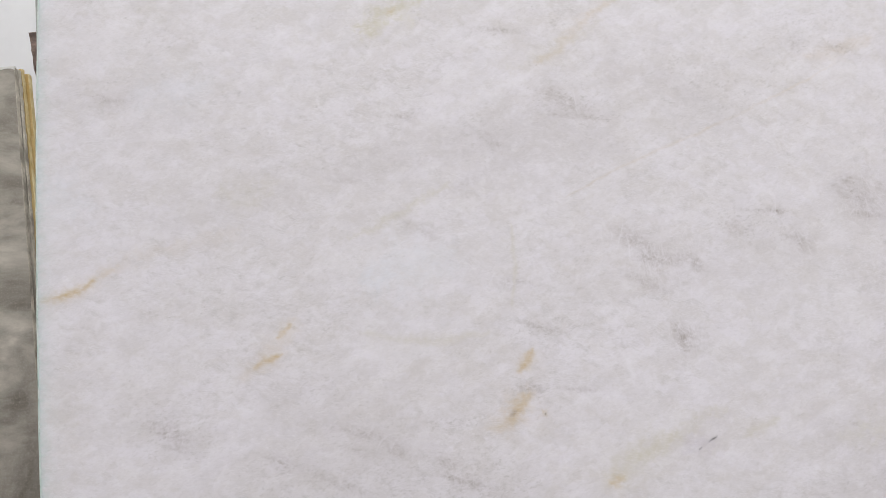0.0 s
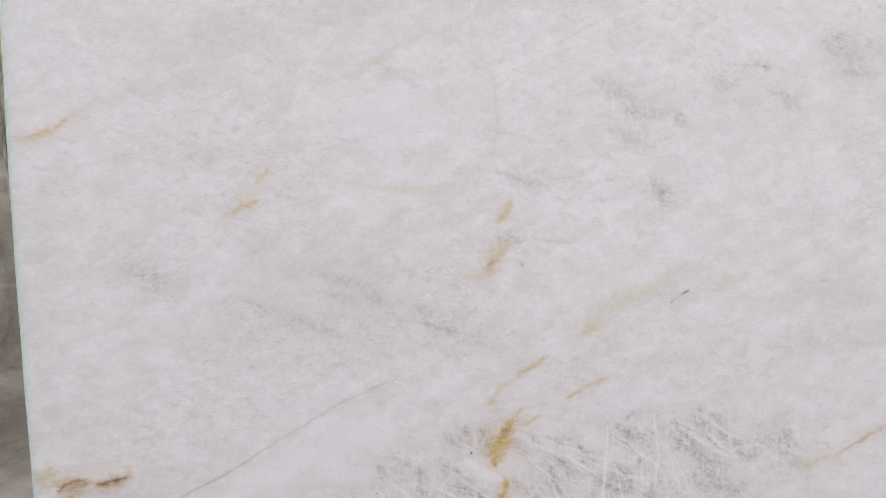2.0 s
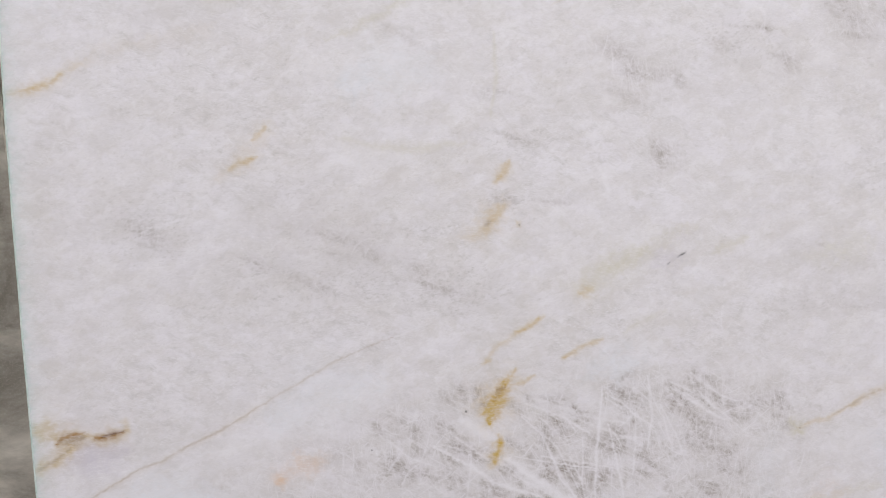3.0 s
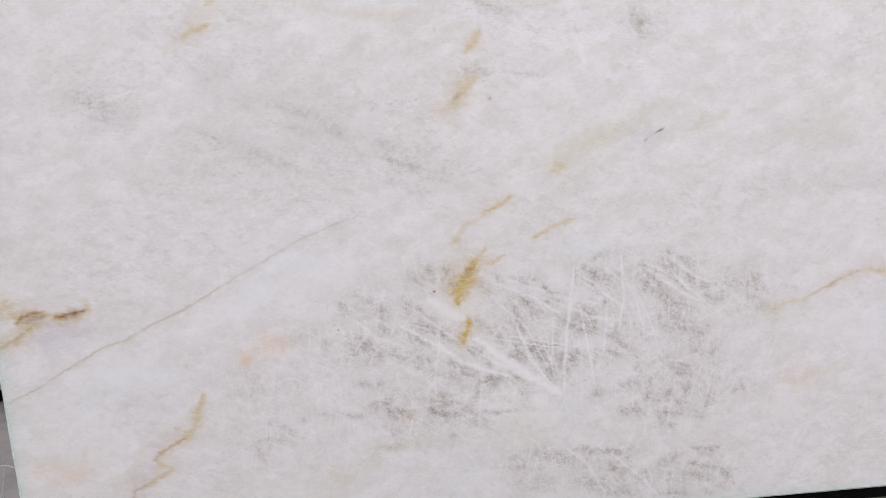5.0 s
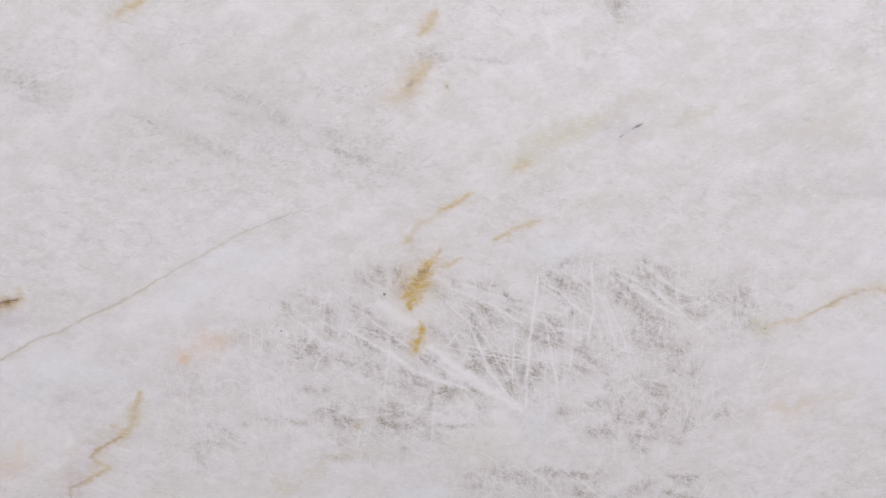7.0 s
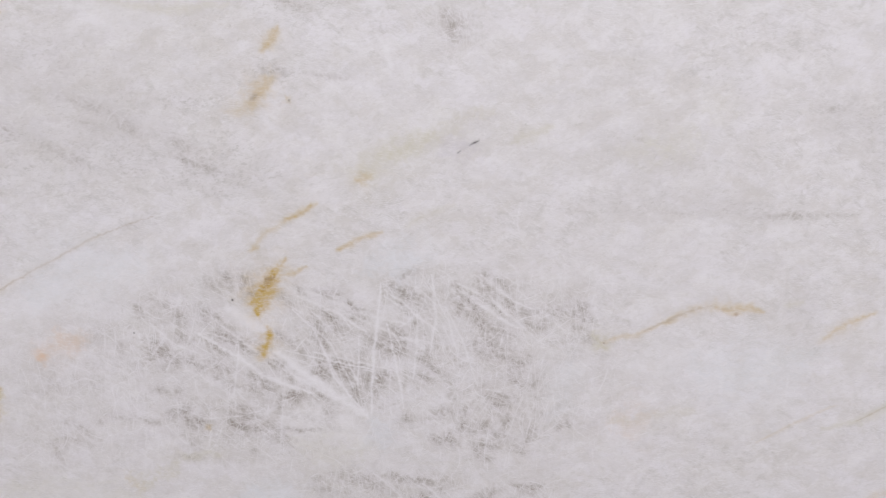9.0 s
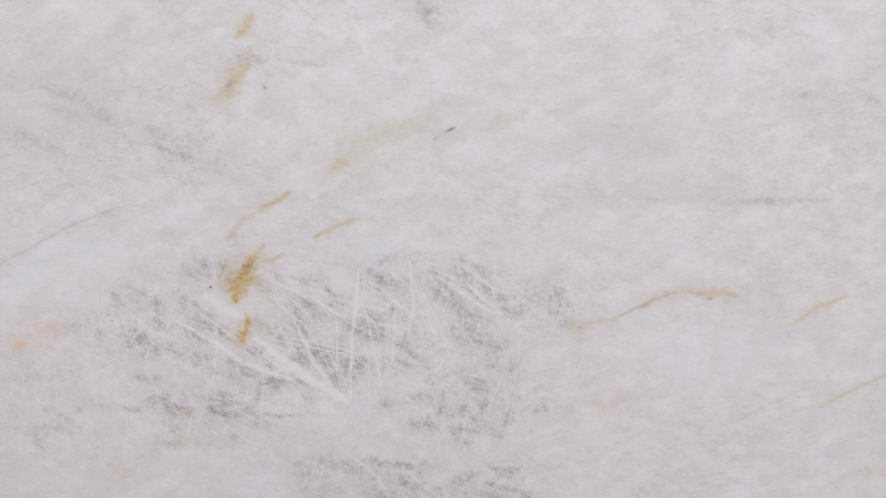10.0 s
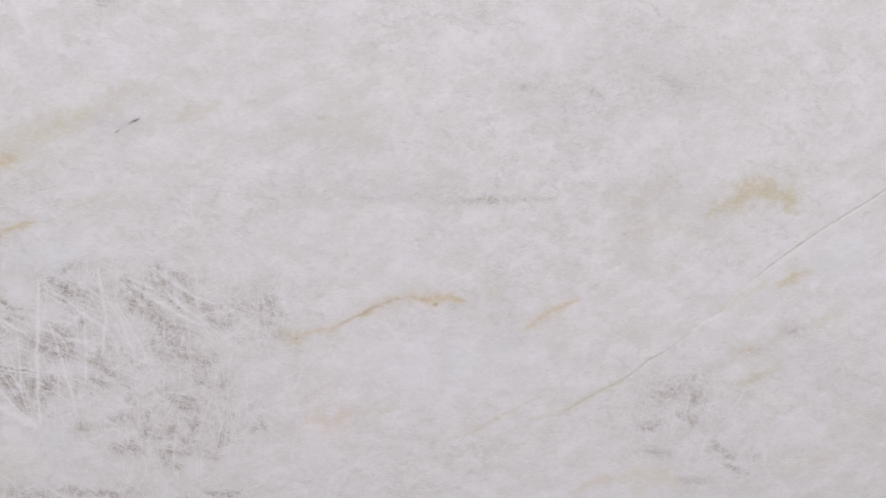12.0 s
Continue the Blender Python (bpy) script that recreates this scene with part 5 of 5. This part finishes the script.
slab_rim("rim", SLAB_L, SLAB_H, SLAB_T, CHAMFER, RIM, white_slab, "pale green-white ground rim with small chips", chips=((1.44, 0.005), (1.475, 0.004), (2.26, 0.004), (0.9, 0.003)), bowed=True)
child("back", mesh_from("back", [(CHAMFER, SLAB_T, CHAMFER), (SLAB_L - CHAMFER, SLAB_T, CHAMFER), (SLAB_L - CHAMFER, SLAB_T, SLAB_H - CHAMFER), (CHAMFER, SLAB_T, SLAB_H - CHAMFER)], [(3, 2, 1, 0)], SAWN_BACK), white_slab)


# ---- the rack under the white slab ----
def leaning_rack(x0, x1, y_front, top, depth, lean, name_label, upright_at):
    rack = tagged(new("slab_rack"), name_label, "rack", "slab racks", "thing")
    rack.location = (x0, y_front, 0)
    long = x1 - x0
    block("rubber_rail", BLACK_RUBBER, (0, long, 0, depth, 0.0075, top), rack, "black rubber-faced foot rail", 0.002)
    for px in (0.35, long / 2, long - 0.35):
        bm = bmesh.new()
        box(bm, -0.03, 0.03, 0, 0.05, 0, 1.7, 0.004)
        up = part("upright", bm, BLACK_STEEL, rack)
        up.matrix_basis = pose(px, upright_at, 0.01, -lean, 0, 0)
    return rack


rack = leaning_rack(0.02, 3.06, 0.016, 0.0435, 0.09, 8.0, "black steel slab rack with a rubber foot rail", 0.01)
plate = block("base_plate", GREY_STEEL, (-0.06, 3.1, -0.041, 0.5, 0.0, 0.007), rack, "scuffed dark grey base plate", 0.0015)
r = random.Random(5)
for k in range(26):
    bm = bmesh.new()
    sx, sy, sl, sa = r.uniform(1.2, 2.7), r.uniform(-0.04, -0.012), r.uniform(0.006, 0.03), r.uniform(-0.7, 0.7)
    box(bm, -sl / 2, sl / 2, -0.0004, 0.0004, 0, 0.0006)
    part("scratch", bm, SCRATCH, rack, "bare metal scratch").matrix_basis = pose(sx, sy, 0.0068, 0, 0, math.degrees(sa))


# ---- the slabs on the racks behind ----
def stored_slab(label, x_right, y_foot, z_foot, length, height, thick, lean, face_mat, edge_mat, skew=0.0, wobble=0.004, seed=1.0):
    slab = tagged(new("stone_slab"), label, "stone slab", "slabs in the hall", "thing")
    slab.matrix_world = pose(x_right - length, y_foot, z_foot, -lean, 0, 0)
    c = 0.002
    slab_rim("sawn_edge", length, height, thick, c, edge_mat, slab, "", wobble, 0.02, seed, skew=skew)
    cols, rows = 12, 8
    for name, y in (("face", 0.0), ("back", thick)):
        verts = [(c + (length - 2 * c) * i / cols - skew * height * j / rows, y, c + (height - 2 * c) * j / rows) for j in range(rows + 1) for i in range(cols + 1)]
        faces = [(j * (cols + 1) + i, j * (cols + 1) + i + 1, (j + 1) * (cols + 1) + i + 1, (j + 1) * (cols + 1) + i) for j in range(rows) for i in range(cols)]
        if y:
            faces = [f[::-1] for f in faces]
        child(name, mesh_from(name, verts, faces, face_mat), slab)
    return slab


def crust(slab, length, height, thick, skew, seed):
    """Dried plaster left along the end of a slab's top edge."""
    verts, n = [], 60
    for k in range(n + 1):
        x = length - 0.5 + 0.5 * k / n - skew * height
        rise = 0.003 + 0.005 * abs(noise.noise((x * 30, seed, 0))) + 0.003 * abs(noise.noise((x * 140, seed, 4)))
        drip = 0.003 + 0.008 * max(0, noise.noise((x * 45, seed, 9)))
        verts += [(x, -0.002, height - drip), (x, -0.001, height + 0.6 * rise), (x, thick * 0.5, height + rise), (x, thick, height - 0.002)]
    faces = [(4 * k + j, 4 * k + 4 + j, 4 * k + 5 + j, 4 * k + 1 + j) for k in range(n) for j in range(3)]
    faces += [(0, 1, 2, 3), (4 * n + 3, 4 * n + 2, 4 * n + 1, 4 * n)]
    child("plaster_crust", mesh_from("plaster_crust", verts, faces, CRUST), slab, "dried white plaster on the top edge")


back_rack = leaning_rack(-3.3, -0.2, 0.81, 0.06, 0.12, 8.0, "black steel rack behind, carrying stored slabs", 0.063)
crust(stored_slab("taupe quartzite slab standing on the rack behind", -0.264, 0.775, 0.061, 2.9, 1.842, 0.022, 8.0, TAUPE, TAUPE_EDGE, 0.045, 0.005, 2.0), 2.9, 1.842, 0.022, 0.045, 2.5)
stored_slab("grey-edged taupe slab stacked behind another slab", -0.248, 0.800, 0.061, 2.9, 1.842, 0.02, 8.0, TAUPE, TAUPE_EDGE, 0.053, 0.004, 3.0)
stored_slab("honey yellow onyx slab in a stack", -0.218, 0.824, 0.061, 2.85, 1.848, 0.02, 8.0, YELLOW, YELLOW_EDGE, 0.069, 0.003, 4.0)
stored_slab("honey yellow onyx slab in a stack", -0.214, 0.847, 0.061, 2.85, 1.836, 0.024, 8.0, YELLOW, YELLOW_EDGE, 0.0665, 0.003, 5.0)
far_rack = leaning_rack(-0.42, 2.3, 1.72, 0.04, 0.06, -8.0, "black steel rack carrying a brown slab", -0.052)
stored_slab("brown slab with a broken edge on the rack's far side", 2.318, 1.728, 0.041, 2.7, 2.065, 0.03, -8.0, UMBER, UMBER_EDGE, 0.035, 0.012, 6.0)


# ---- a loose white cord at the slab's foot ----
def cord(points, radius):
    cu = bpy.data.curves.new("cord", "CURVE")
    cu.dimensions, cu.bevel_depth, cu.bevel_resolution = "3D", radius, 3
    sp = cu.splines.new("BEZIER")
    sp.bezier_points.add(len(points) - 1)
    for bp, p in zip(sp.bezier_points, points):
        bp.co, bp.handle_left_type, bp.handle_right_type = p, "AUTO", "AUTO"
    cu.materials.append(CORD)
    return new("cord", cu)


tagged(cord([(-0.16, 0.27, 0.004), (-0.14, 0.26, 0.09), (-0.11, 0.25, 0.145), (-0.07, 0.24, 0.16), (-0.03, 0.22, 0.10), (-0.06, 0.23, 0.06), (-0.11, 0.25, 0.125), (-0.17, 0.27, 0.10), (-0.2, 0.28, 0.004)], 0.0011), "loose white plastic cord looped on the floor", "cord")
